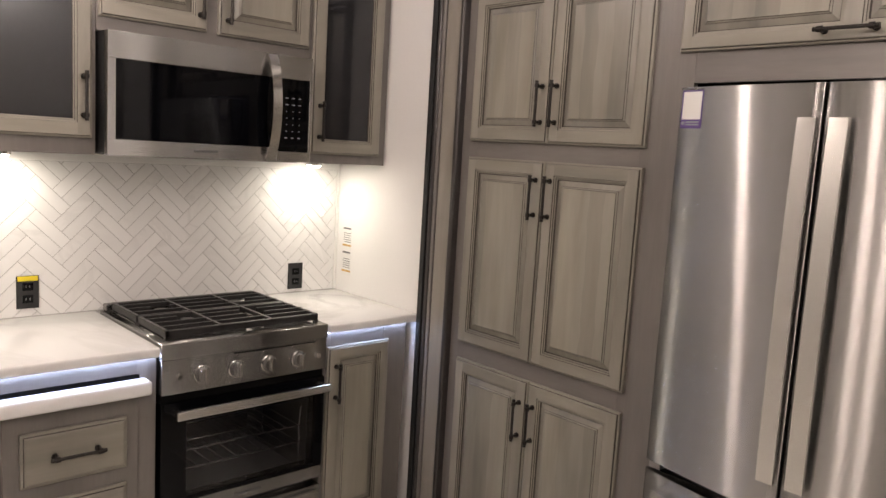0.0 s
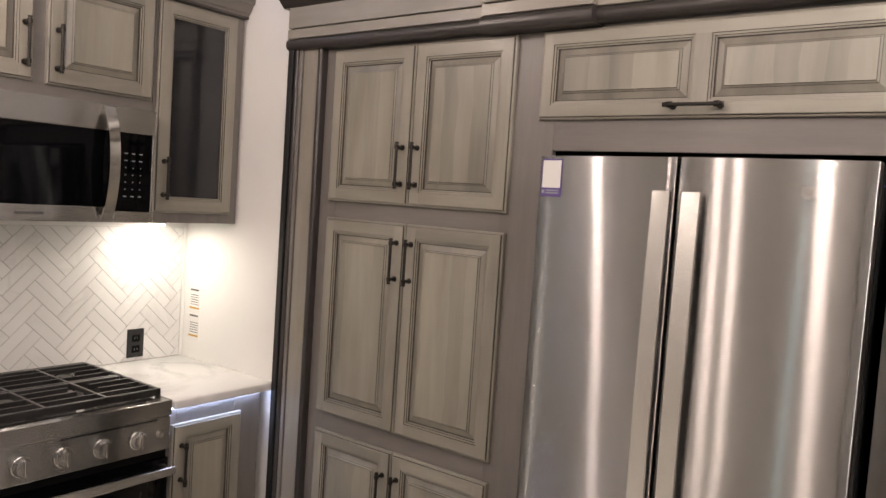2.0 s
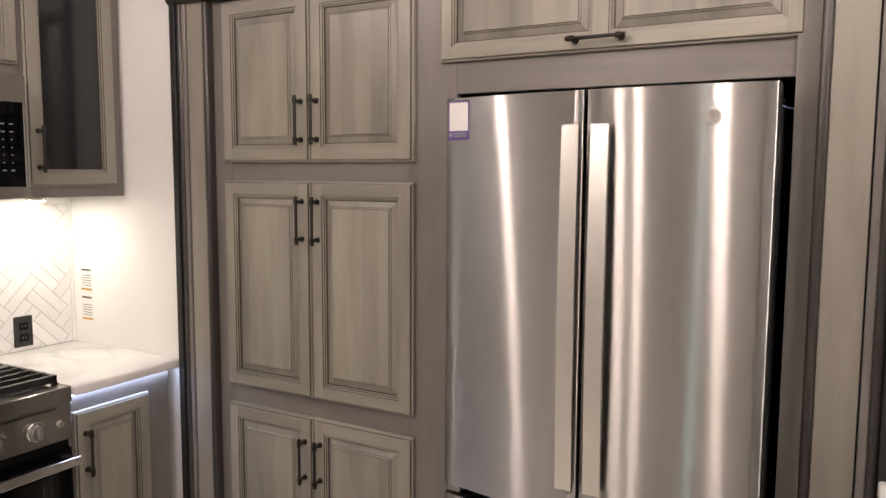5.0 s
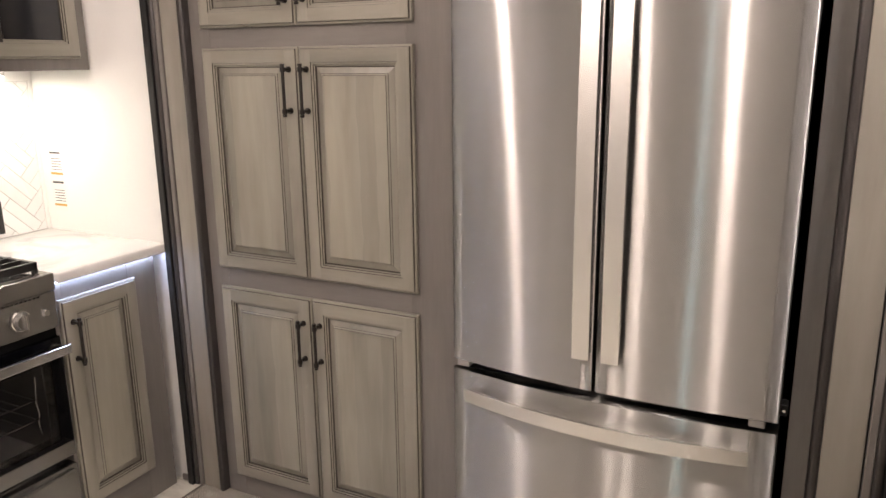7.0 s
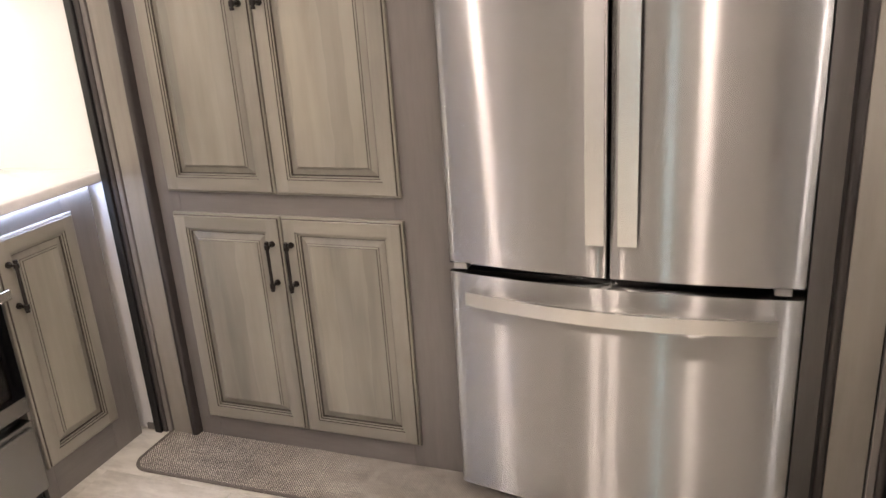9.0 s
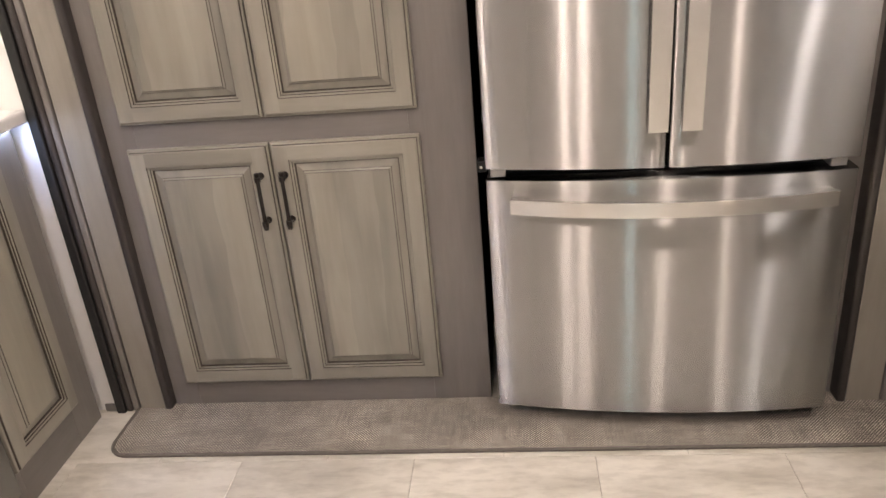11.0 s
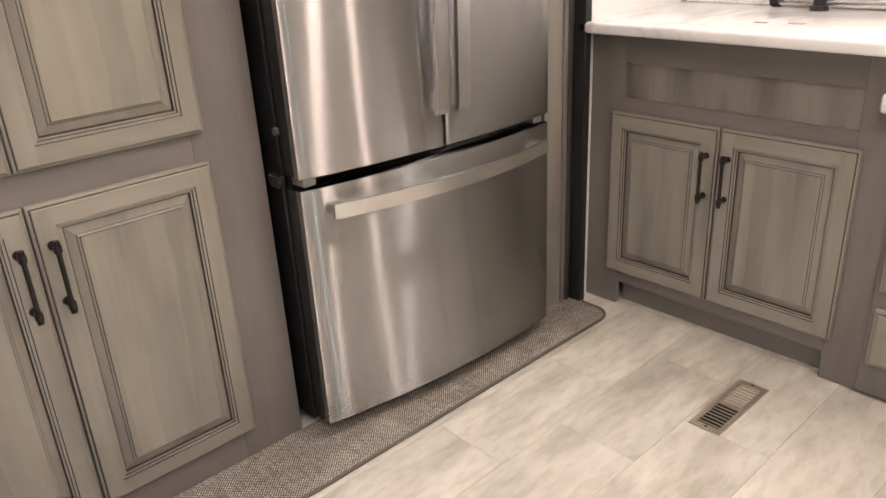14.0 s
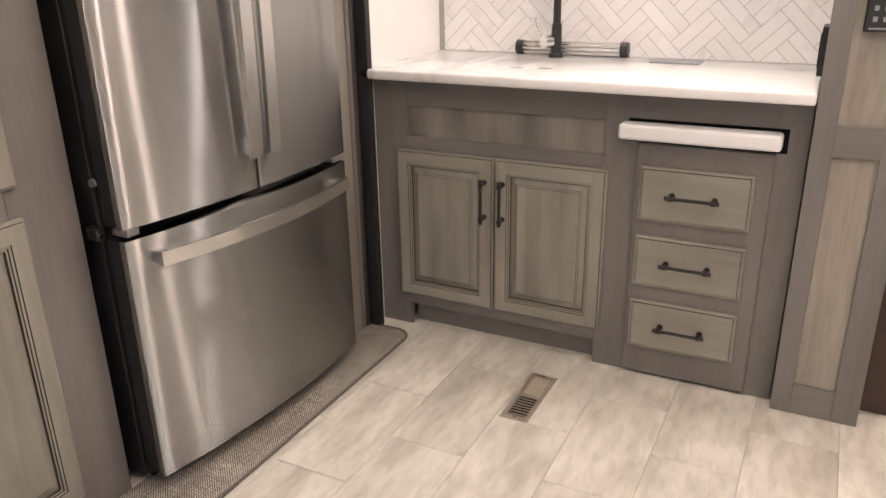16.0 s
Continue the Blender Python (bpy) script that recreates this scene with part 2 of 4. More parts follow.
ceiling_white = paint("white_ceiling", (0.80, 0.79, 0.78), 0.6, var=0.02, scale=3)
wall_taupe = paint("dark_taupe_wall", (0.085, 0.080, 0.076), 0.6, var=0.08, scale=3)
solid_white = tile_stone("solid_surface", (0.84, 0.835, 0.825), (0.42, 0.41, 0.40), 0.6, 0.14, 1.6)
resin_white = paint("white_board", (0.83, 0.83, 0.83), 0.3, var=0.02, scale=6)
marble = tile_stone("marble_tile", (0.80, 0.79, 0.78), (0.50, 0.49, 0.48), 0.35, 0.22, 2.6)
grout = paint("grey_grout", (0.42, 0.408, 0.395), 0.8, var=0.1, scale=40, relief=0.0003)
brushed = steel("brushed_steel")
bright = steel("bright_brushed_steel", (0.64, 0.63, 0.615), 0.27, 0.80, 0.1)
satin = steel("satin_steel_handle", (0.78, 0.765, 0.74), 0.27, 0.5)
hinge_grey = paint("hinge_metal", (0.34, 0.335, 0.33), 0.4, 0.7, var=0.05, scale=40)
chrome = paint("polished_steel", (0.70, 0.69, 0.67), 0.12, 1.0, var=0.03, scale=10)
vinyl = floor_vinyl("vinyl_tile")
joint = paint("tile_joint", (0.33, 0.30, 0.26), 0.8, var=0.1, scale=30)
weave = woven("runner_weave")
binding = paint("runner_binding", (0.12, 0.105, 0.09), 0.8, var=0.25, scale=90, relief=0.0006)
grille = paint("bronze_grille", (0.46, 0.40, 0.33), 0.30, 0.6, var=0.15, scale=30)
# near-black that stands for the shade inside gaps, slots and the nook
shade_black = paint("recess_shade", (0.006, 0.006, 0.006), 0.9, var=0.1, spec=0.05)
paper = paint("white_paper", (0.78, 0.77, 0.75), 0.5, var=0.02)
purple = paint("purple_print", (0.10, 0.06, 0.22), 0.4, var=0.05)
ochre = paint("ochre_print", (0.55, 0.33, 0.08), 0.5, var=0.05)
ink = paint("grey_print", (0.07, 0.07, 0.07), 0.5, var=0.05)
yellow = paint("yellow_print", (0.75, 0.60, 0.03), 0.45, var=0.05)
key_white = paint("keypad_print", (0.26, 0.28, 0.31), 0.5, var=0.05)
mahogany = paint("dark_brown_leather", (0.045, 0.022, 0.016), 0.4, var=0.2, scale=30)
oven_pane = tinted_pane("oven_glass", (0.8, 0.8, 0.82))
enamel = paint("grey_enamel", (0.14, 0.14, 0.145), 0.35, var=0.2, scale=40)
puck_glow = glowing("puck_diffuser", WARM, 14.0)
under_glow = glowing("under_puck_diffuser", (1.0, 0.90, 0.76), 110.0)
day_glow = glowing("daylight_pane", (0.55, 0.92, 1.0), 11.0)
strip_glow = glowing("led_strip", COOL, STRIP)

# ---- building helpers ----
WHERE = {}


def thing(name, at, label, category, group="", kind=""):
    ob = new(name)
    ob.location = at
    ob.empty_display_size = 0.05
    WHERE[ob] = Matrix.Translation(at)
    return tagged(ob, label, category, group, kind)


def part(name, bm, mats, parent=None, label="", m=None, smooth=False):
    """One mesh object, from a bmesh in world places, or in its own with the pose m."""
    me = bpy.data.meshes.new(name)
    bmesh.ops.recalc_face_normals(bm, faces=bm.faces[:])
    bm.to_mesh(me)
    bm.free()
    for k in mats if isinstance(mats, (list, tuple)) else [mats]:
        me.materials.append(k)
    if smooth:
        for p in me.polygons:
            p.use_smooth = True
        me.set_sharp_from_angle(angle=radians(35))
    return place_part(name, me, parent, label, m)


def place_part(name, me, parent=None, label="", m=None):
    ob = new(name, me)
    m = m or Matrix.Identity(4)
    WHERE[ob] = m
    if parent:
        ob.parent = parent
        ob.matrix_basis = WHERE[parent].inverted() @ m
    else:
        ob.matrix_basis = m
    return tagged(ob, label) if label else ob


def add_box(bm, x0, x1, y0, y1, z0, z1, bev=0.0, mat=0, seg=2):
    vs = [bm.verts.new((x, y, z)) for x in (min(x0, x1), max(x0, x1)) for y in (min(y0, y1), max(y0, y1)) for z in (min(z0, z1), max(z0, z1))]
    fs = [bm.faces.new([vs[i] for i in q]) for q in ((0, 1, 3, 2), (4, 6, 7, 5), (0, 4, 5, 1), (2, 3, 7, 6), (0, 2, 6, 4), (1, 5, 7, 3))]
    for f in fs:
        f.material_index = mat
    if bev:
        es = list({e for f in fs for e in f.edges})
        for f in bmesh.ops.bevel(bm, geom=es, offset=bev, segments=seg, profile=0.5, affect="EDGES")["faces"]:
            f.material_index = mat
    return bm


def box(x0, x1, y0, y1, z0, z1, bev=0.0, seg=2):
    return add_box(bmesh.new(), x0, x1, y0, y1, z0, z1, bev, 0, seg)


def add_rod(bm, p, q, r, r2=None, seg=14, mat=0):
    p, q = Vector(p), Vector(q)
    r2 = r if r2 is None else r2
    u = (q - p).orthogonal().normalized()
    w = (q - p).normalized().cross(u)
    a = [[bm.verts.new(c + rad * (math.cos(t) * u + math.sin(t) * w)) for t in (2 * math.pi * k / seg for k in range(seg))] for c, rad in ((p, r), (q, r2))]
    for k in range(seg):
        bm.faces.new((a[0][k], a[0][(k + 1) % seg], a[1][(k + 1) % seg], a[1][k])).material_index = mat
    bm.faces.new(a[0][::-1]).material_index = mat
    bm.faces.new(a[1]).material_index = mat
    return bm


def add_tube(bm, pts, r, seg=10):
    """A round tube along points, with closed ends."""
    pts = [Vector(p) for p in pts]
    loops, up = [], None
    for k, p in enumerate(pts):
        d = (pts[min(k + 1, len(pts) - 1)] - pts[max(k - 1, 0)]).normalized()
        up = d.orthogonal().normalized() if up is None else (up - d * up.dot(d)).normalized()
        w = d.cross(up)
        loops.append([bm.verts.new(p + r * (math.cos(t) * up + math.sin(t) * w)) for t in (2 * math.pi * j / seg for j in range(seg))])
    for a, b in zip(loops, loops[1:]):
        for j in range(seg):
            bm.faces.new((a[j], a[(j + 1) % seg], b[(j + 1) % seg], b[j]))
    bm.faces.new(loops[0][::-1]), bm.faces.new(loops[-1])
    return bm


def add_prism(bm, outline, axis, lo, hi, mat=0):
    """A closed outline in the two other axes, drawn out along axis from lo to hi."""
    def at(p, v):
        q = list(p)
        q.insert("xyz".index(axis), v)
        return bm.verts.new(q)
    a, b = [at(p, lo) for p in outline], [at(p, hi) for p in outline]
    for k in range(len(a)):
        j = (k + 1) % len(a)
        bm.faces.new((a[k], a[j], b[j], b[k])).material_index = mat
    bm.faces.new(a[::-1]).material_index = mat
    bm.faces.new(b).material_index = mat
    return bm


def add_rings(bm, rect, steps, mats, cap=None):
    """Nested rectangles in local x and z: steps are (inset, depth); mats name the sides and top/bottom of each band."""
    x0, x1, z0, z1 = rect
    last = None
    for k, (i, y) in enumerate(steps):
        loop = [bm.verts.new(c) for c in ((x0 + i, y, z0 + i), (x1 - i, y, z0 + i), (x1 - i, y, z1 - i), (x0 + i, y, z1 - i))]
        if last:
            for j in range(4):
                f = bm.faces.new((last[j], last[(j + 1) % 4], loop[(j + 1) % 4], loop[j]))
                f.material_index = mats[k - 1][j % 2]
        last = loop
    if cap is not None:
        bm.faces.new(last).material_index = cap
    return bm


FACING = {"x": -90, "-y": 0, "y": 180}


def cabinet_door(parent, face, at, w, h, cuts=(), stile=0.045, handle=None, pane=None, name="door", mid=0.05):
    """A frame-and-panel door, its lower left corner at `at`, on a face. cuts: the mullions' middles. handle: (x, z, 'v' or 'h')."""
    m = pose(*at, 0, 0, FACING[face])
    e = 0.011
    bm = bmesh.new()
    # the moulded outer edge: sides grain 0, rails grain 1, glaze 2
    add_rings(bm, (0, w, 0, h), [(0.0, 0.0), (0.0, -0.010), (0.0015, -0.0125), (0.006, -0.0135), (0.0075, -0.0185), (0.0095, -0.020), (e, -0.020)], [(1, 0), (1, 0), (1, 0), (2, 2), (1, 0), (1, 0)])
    def quad(x0, x1, z0, z1, k):
        f = bm.faces.new([bm.verts.new(c) for c in ((x0, -0.020, z0), (x1, -0.020, z0), (x1, -0.020, z1), (x0, -0.020, z1))])
        f.material_index = k
    quad(e, stile, e, h - e, 0), quad(w - stile, w - e, e, h - e, 0)
    quad(stile, w - stile, e, stile, 1), quad(stile, w - stile, h - stile, h - e, 1)
    edges = [stile]
    for c in cuts:
        quad(c - mid / 2, c + mid / 2, stile, h - stile, 0)
        edges += [c - mid / 2, c + mid / 2]
    edges.append(w - stile)
    holes = [(edges[k], edges[k + 1], stile, h - stile) for k in range(0, len(edges), 2)]
    for r in holes:
        add_rings(bm, r, [(0, -0.020), (0.0011, -0.0170), (0.0065, -0.0165), (0.0077, -0.0130), (0.0115, -0.0125), (0.013, -0.006)], [(2, 2), (1, 0), (2, 2), (1, 0), (2, 2)])
    ob = part(name, bm, [door_v, door_h, glaze], parent, m=m)
    for x0, x1, z0, z1 in holes:
        bm = bmesh.new()
        r = (x0 + 0.0115, x1 - 0.0115, z0 + 0.0115, z1 - 0.0115)
        if pane:
            add_rings(bm, r, [(0, -0.0075), (0.004, -0.0075)], [(0, 0)], 0)
            part("pane", bm, pane, ob, "smoked glass pane", m)
        else:
            add_rings(bm, r, [(0, -0.0075), (0.0030, -0.0075), (0.0040, -0.0080), (0.0205, -0.0130), (0.0216, -0.0145), (0.0260, -0.0170), (0.0272, -0.0190)], [(1, 1), (2, 2), (2, 2), (1, 1), (2, 2), (1, 1)], 0)
            part("panel", bm, [panel_wood, glaze, wash], ob, "raised panel with dark glazed edge", m)
    if handle:
        pull(ob, m @ pose(handle[0], -0.020, handle[1], 0, 90 if handle[2] == "h" else 0))
    return ob


PULL = []


def pull(parent, m, length=0.128):
    """A dark bronze bar pull, upright about its middle, standing out along -y."""
    if not PULL:
        bm = bmesh.new()
        add_rod(bm, (0, -0.030, -0.073), (0, -0.030, 0.073), 0.0050)
        for s in (-1, 1):
            z = s * 0.060
            add_rod(bm, (0, -0.0005, z), (0, -0.006, z), 0.0095, 0.0085)
            add_rod(bm, (0, -0.006, z), (0, -0.030, z), 0.0055, 0.0050)
            add_rod(bm, (0, -0.030, z - 0.0065), (0, -0.030, z + 0.0065), 0.0080)
            add_rod(bm, (0, -0.030, s * 0.070), (0, -0.030, s * 0.0765), 0.0068, 0.0060)
        ob = part("handle", bm, bronze, parent, "dark bronze bar pull", m, True)
        PULL.append(ob.data)
        return ob
    return place_part("handle", PULL[0], parent, "dark bronze bar pull", m)


def drawer_front(parent, face, at, w, h, handle=True):
    m = pose(*at, 0, 0, FACING[face])
    bm = bmesh.new()
    add_rings(bm, (0, w, 0, h), [(0.0, 0.0), (0.0, -0.011), (0.002, -0.0125), (0.007, -0.0140), (0.009, -0.0180), (0.013, -0.0195), (0.016, -0.020)], [(1, 1), (1, 1), (1, 1), (2, 2), (1, 1), (1, 1)], 1)
    ob = part("drawer_front", bm, [door_v, door_h, glaze], parent, m=m)
    if handle:
        pull(ob, m @ pose(w / 2, -0.020, h * 0.52, 0, 90))
    return ob


# ---- structure ----
FX = 2.038          # face of the pantry and refrigerator wall's frame
WX = 2.020          # white end panel beside the pantry
WS = 1.964          # white end panel beside the sink
RY = 2.345          # face of the range-side base cabinets
BY = 2.912          # tiled wall behind the range
SY = 0.030          # face of the sink-side base cabinets
SB = -0.480         # tiled wall behind the sink
X0, X1, Y0, Y1 = -3.6, 2.72, -1.3, 3.1

floor = tagged(part("floor", box(X0, X1, Y0, Y1, -0.06, -0.0022), joint), "pale grey stone-look vinyl tile floor", "floor", kind="structure")
ceiling = tagged(part("ceiling", box(X0, X1, Y0, Y1, CEIL, CEIL + 0.08), ceiling_white), "plain white ceiling", "ceiling", kind="structure")


def wall(name, x0, x1, y0, y1, mat, label, z0=0.0, z1=CEIL):
    return tagged(part(name, box(x0, x1, y0, y1, z0, z1), mat), label, "wall", kind="structure")


wall_north = wall("wall_north", X0, X1, BY + 0.006, Y1, wall_white, "white wall behind the range")
wall("wall_east", X1, X1 + 0.1, Y0, Y1, wall_white, "white outer wall behind the pantry")
wall("wall_west", X0 - 0.1, X0, Y0, Y1, wall_taupe, "plain dark taupe wall of the living side")
def holed(x0, x1, z0, z1, h, y0, y1):
    """A slab in x and z between y0 and y1, with a rectangular hole h right through it."""
    bm = bmesh.new()
    loops = [[bm.verts.new(p) for p in ((a, y, c), (b, y, c), (b, y, d), (a, y, d))] for a, b, c, d, y in ((x0, x1, z0, z1, y1), (x0, x1, z0, z1, y0), (*h, y0), (*h, y1))]
    for p, q in zip(loops, loops[1:] + loops[:1]):
        for k in range(4):
            bm.faces.new((p[k], p[(k + 1) % 4], q[(k + 1) % 4], q[k]))
    return bm


wy = 0.95
turn = pose(X0 + 0.034, 0, 0) @ Matrix(((0, 1, 0, -X0), (1, 0, 0, 0), (0, 0, 1, 0), (0, 0, 0, 1)))
win = tagged(part("window_1", holed(wy - 0.11, wy + 0.11, 0.40, 1.05, (wy - 0.065, wy + 0.065, 0.45, 1.00), X0 + 0.002, X0 + 0.03), black, m=turn), "narrow black-framed window in the far wall", "window", kind="structure")
part("pane", box(X0 + 0.001, X0 + 0.005, wy - 0.065, wy + 0.065, 0.45, 1.00), day_glow, win, "daylit pane")
wall_south = wall("wall_south", 0.36, X1, Y0, SB - 0.006, wall_white, "white wall behind the sink")
wall("wall_south_far", X0, 0.36, Y0 - 0.1, Y0, wall_taupe, "plain dark taupe wall beyond the sink")
wall("end_panel_1", WX, FX + 0.06, 2.303, BY + 0.005, wall_white, "white end panel between counter and pantry")
wall("end_panel_2", WS, FX + 0.06, SB - 0.005, 0.079, wall_white, "white end panel between sink counter and refrigerator")
wall("bulkhead", FX + 0.06, X1, 0.08, 2.32, wall_white, "white bulkhead above the pantry", 2.30, CEIL)
tagged(part("trim_crown", box(1.93, WX - 0.0005, 1.9, BY - 0.02, 2.456, 2.54, 0.004), umber), "dark stained moulding under the ceiling", "moulding", kind="structure")

# the slide-out trim on both ends of the tall wall


def side_trim(name, ys, label, out=0.0, face=FX):
    """Upright trim from the white panel inwards: seal, umber lip, grey board, umber rail."""
    seal, lip, gap, board, rail = ys
    t = tagged(part(name, box(face - 0.040 - out, FX + 0.05, seal[0], seal[1], 0, 2.19, 0.003), rubber), label, "trim", kind="structure")
    edge = lip[0] + (lip[1] - lip[0]) * 0.55
    part("lip", box(face - 0.034, FX + 0.05, lip[0], edge, 0, 2.19, 0.008, 3), umber, t, smooth=True)
    part("bead", box(face - 0.028, FX + 0.05, edge, lip[1], 0, 2.19, 0.003), frame_v, t)
    part("shadow_gap", box(face - 0.012, FX + 0.05, gap[0], gap[1], 0, 2.19), rubber, t)
    part("board", box(face - 0.024, FX + 0.05, board[0], board[1], 0, 2.19, 0.002), trim_v, t)
    part("rail", box(face - 0.031, FX + 0.05, rail[0], rail[1], 0, 2.19, 0.009, 4), umber, t, smooth=True)
    return t


tagged(part("baseboard", box(WX - 0.009, WX - 0.0005, 2.304, RY - 0.002, 0.0, 0.024, 0.002), frame_h), "low grey baseboard under the white end panel", "baseboard", kind="structure")
side_trim("trim_left", ((2.302, 2.276), (2.276, 2.238), (2.238, 2.233), (2.233, 2.158), (2.158, 2.134)), "grey trim board with dark rubber seal beside the pantry")
side_trim("trim_right", ((0.082, 0.112), (0.112, 0.154), (0.154, 0.158), (0.158, 0.244), (0.244, 0.268)), "grey trim board with dark rubber seal beside the refrigerator", 0.034, FX - 0.032)


def roll(x, z0, z1, r, n=6):
    """Outline, in x and z, of a bar whose front edge is rounded."""
    front = []
    for k in range(n + 1):
        a = math.pi / 2 * k / n
        front.append((x + r - r * math.sin(a), z0 + r - r * math.cos(a)))
    for k in range(n + 1):
        a = math.pi / 2 * k / n
        front.append((x + r - r * math.cos(a), z1 - r + r * math.sin(a)))
    return [(FX + 0.05, z0)] + front + [(FX + 0.05, z1)]


def header(name, y0, y1, out, label, drop=0.0):
    """The fascia over the tall wall: a dark rolled lip, a grey band, a black slot, a fascia board and a dark cornice."""
    h = tagged(part(name, add_prism(bmesh.new(), roll(FX - 0.052 - out, 2.160 - drop, 2.200, 0.018), "y", y0, y1), umber, smooth=True), label, "fascia", kind="structure")
    part("band", box(FX - 0.046 - out, FX + 0.05, y0, y1, 2.200, 2.234, 0.002), trim_h, h)
    part("slot", box(FX - 0.030 - out, FX + 0.05, y0 + 0.002, y1 - 0.002, 2.234, 2.239), rubber, h)
    part("fascia_board", box(FX - 0.044 - out, FX + 0.05, y0, y1, 2.239, 2.314, 0.002), trim_h, h)
    pts = [(FX + 0.05, 2.314), (FX - 0.046 - out, 2.314), (FX - 0.052 - out, 2.322), (FX - 0.070 - out, 2.340), (FX - 0.078 - out, 2.346), (FX - 0.078 - out, 2.360), (FX + 0.05, 2.360)]
    part("cornice", add_prism(bmesh.new(), pts, "y", y0, y1 + (0.03 if y1 > 2 else 0)), umber, h)
    return h


header("fascia_left", 1.425, 2.304, 0.0, "grey fascia with dark cornice over the pantry")
header("fascia_right", 0.080, 1.060, 0.0, "grey fascia with dark cornice over the refrigerator")
header("fascia_cover", 1.060, 1.425, 0.024, "boxed joint cover in the fascia", 0.006)

# ---- pantry ----
pantry = thing("pantry_cabinet", (2.3, 1.7, 0), "tall grey-glazed maple pantry with six raised-panel doors", "cabinet")
part("body", box(FX + 0.022, 2.60, 1.215, 2.134, 0.0, 2.19), frame_v, pantry)
for y0, y1 in ((2.134, 2.055), (1.352, 1.190)):
    part("stile", box(FX, FX + 0.021, y0, y1, 0, 2.19, 0.0015), frame_v, pantry)
for z0, z1 in ((0.0, 0.105), (0.760, 0.885), (1.540, 1.645), (2.128, 2.19)):
    part("rail", box(FX + 0.0005, FX + 0.021, 1.352, 2.055, z0, z1, 0.001), frame_h, pantry)
MID = 1.708
for z0, z1, hz in ((0.083, 0.791, 0.648), (0.856, 1.562, 1.437), (1.622, 2.150, 1.752)):
    wl, wr = 2.081 - MID - 0.0015, MID - 0.0015 - 1.326
    cabinet_door(pantry, "x", (FX - 0.0005, 2.081, z0), wl, z1 - z0, handle=(wl - 0.030, hz - z0, "v"))
    cabinet_door(pantry, "x", (FX - 0.0005, MID - 0.0015, z0), wr, z1 - z0, handle=(0.030, hz - z0, "v"))

# ---- cabinet round the refrigerator ----
nook = thing("refrigerator_cabinet", (2.3, 0.7, 0), "grey-glazed cabinet framing the refrigerator, lift-up door above", "cabinet")
part("stile", box(FX - 0.014, FX + 0.021, 0.268, 0.318, 0, 2.19, 0.0015), frame_v, nook)
for z0, z1 in ((1.812, 1.925), (2.125, 2.19)):
    part("rail", box(FX + 0.0005, FX + 0.021, 0.318, 1.190, z0, z1, 0.001), frame_h, nook)
# inner panels and body in near-black: the nook's shade is in their colour
part("side_panel", box(FX + 0.021, 2.68, 1.191, 1.213, 0, 1.83), shade_black, nook)
part("side_panel", box(FX + 0.021, 2.68, 0.285, 0.316, 0, 1.83), shade_black, nook)
part("back_panel", box(2.66, 2.68, 0.316, 1.191, 0, 1.83), shade_black, nook)
part("body", box(FX + 0.022, 2.68, 0.30, 1.19, 1.83, 2.19), shade_black, nook)
cabinet_door(nook, "x", (FX - 0.0005, 1.238, 1.899), 0.937, 0.251, cuts=(0.466,), stile=0.040, mid=0.042, handle=(0.462, 0.030, "h"), name="lift_door")

# ---- refrigerator ----
fridge = thing("refrigerator", (2.2, 0.75, 0), "stainless steel french-door refrigerator with bottom freezer drawer", "refrigerator")
FY0, FY1, FF = 0.336, 1.166, 1.938
LEAN = 0.052        # the front stands a little askew in its nook


def bow(y):
    """The bowed front's place in x at a place across the refrigerator."""
    s = (y - (FY0 + FY1) / 2) / ((FY1 - FY0) / 2)
    return FF - 0.004 + LEAN * (y - FY1) - 0.034 * (1 - s * s)


def bowed(y0, y1, z0, z1, back, n=14):
    pts = []
    r = 0.006
    for k in range(n + 1):
        y = y0 + r + (y1 - y0 - 2 * r) * k / n
        pts.append((bow(y), y))
    front = [(bow(y0) + r, y0), (bow(y0 + r) + r * 0.3, y0 + r * 0.3)] + pts + [(bow(y1 - r) + r * 0.3, y1 - r * 0.3), (bow(y1) + r, y1)]
    bm = add_prism(bmesh.new(), [(back, y0)] + front + [(back, y1)], "z", z0, z1)
    return bm


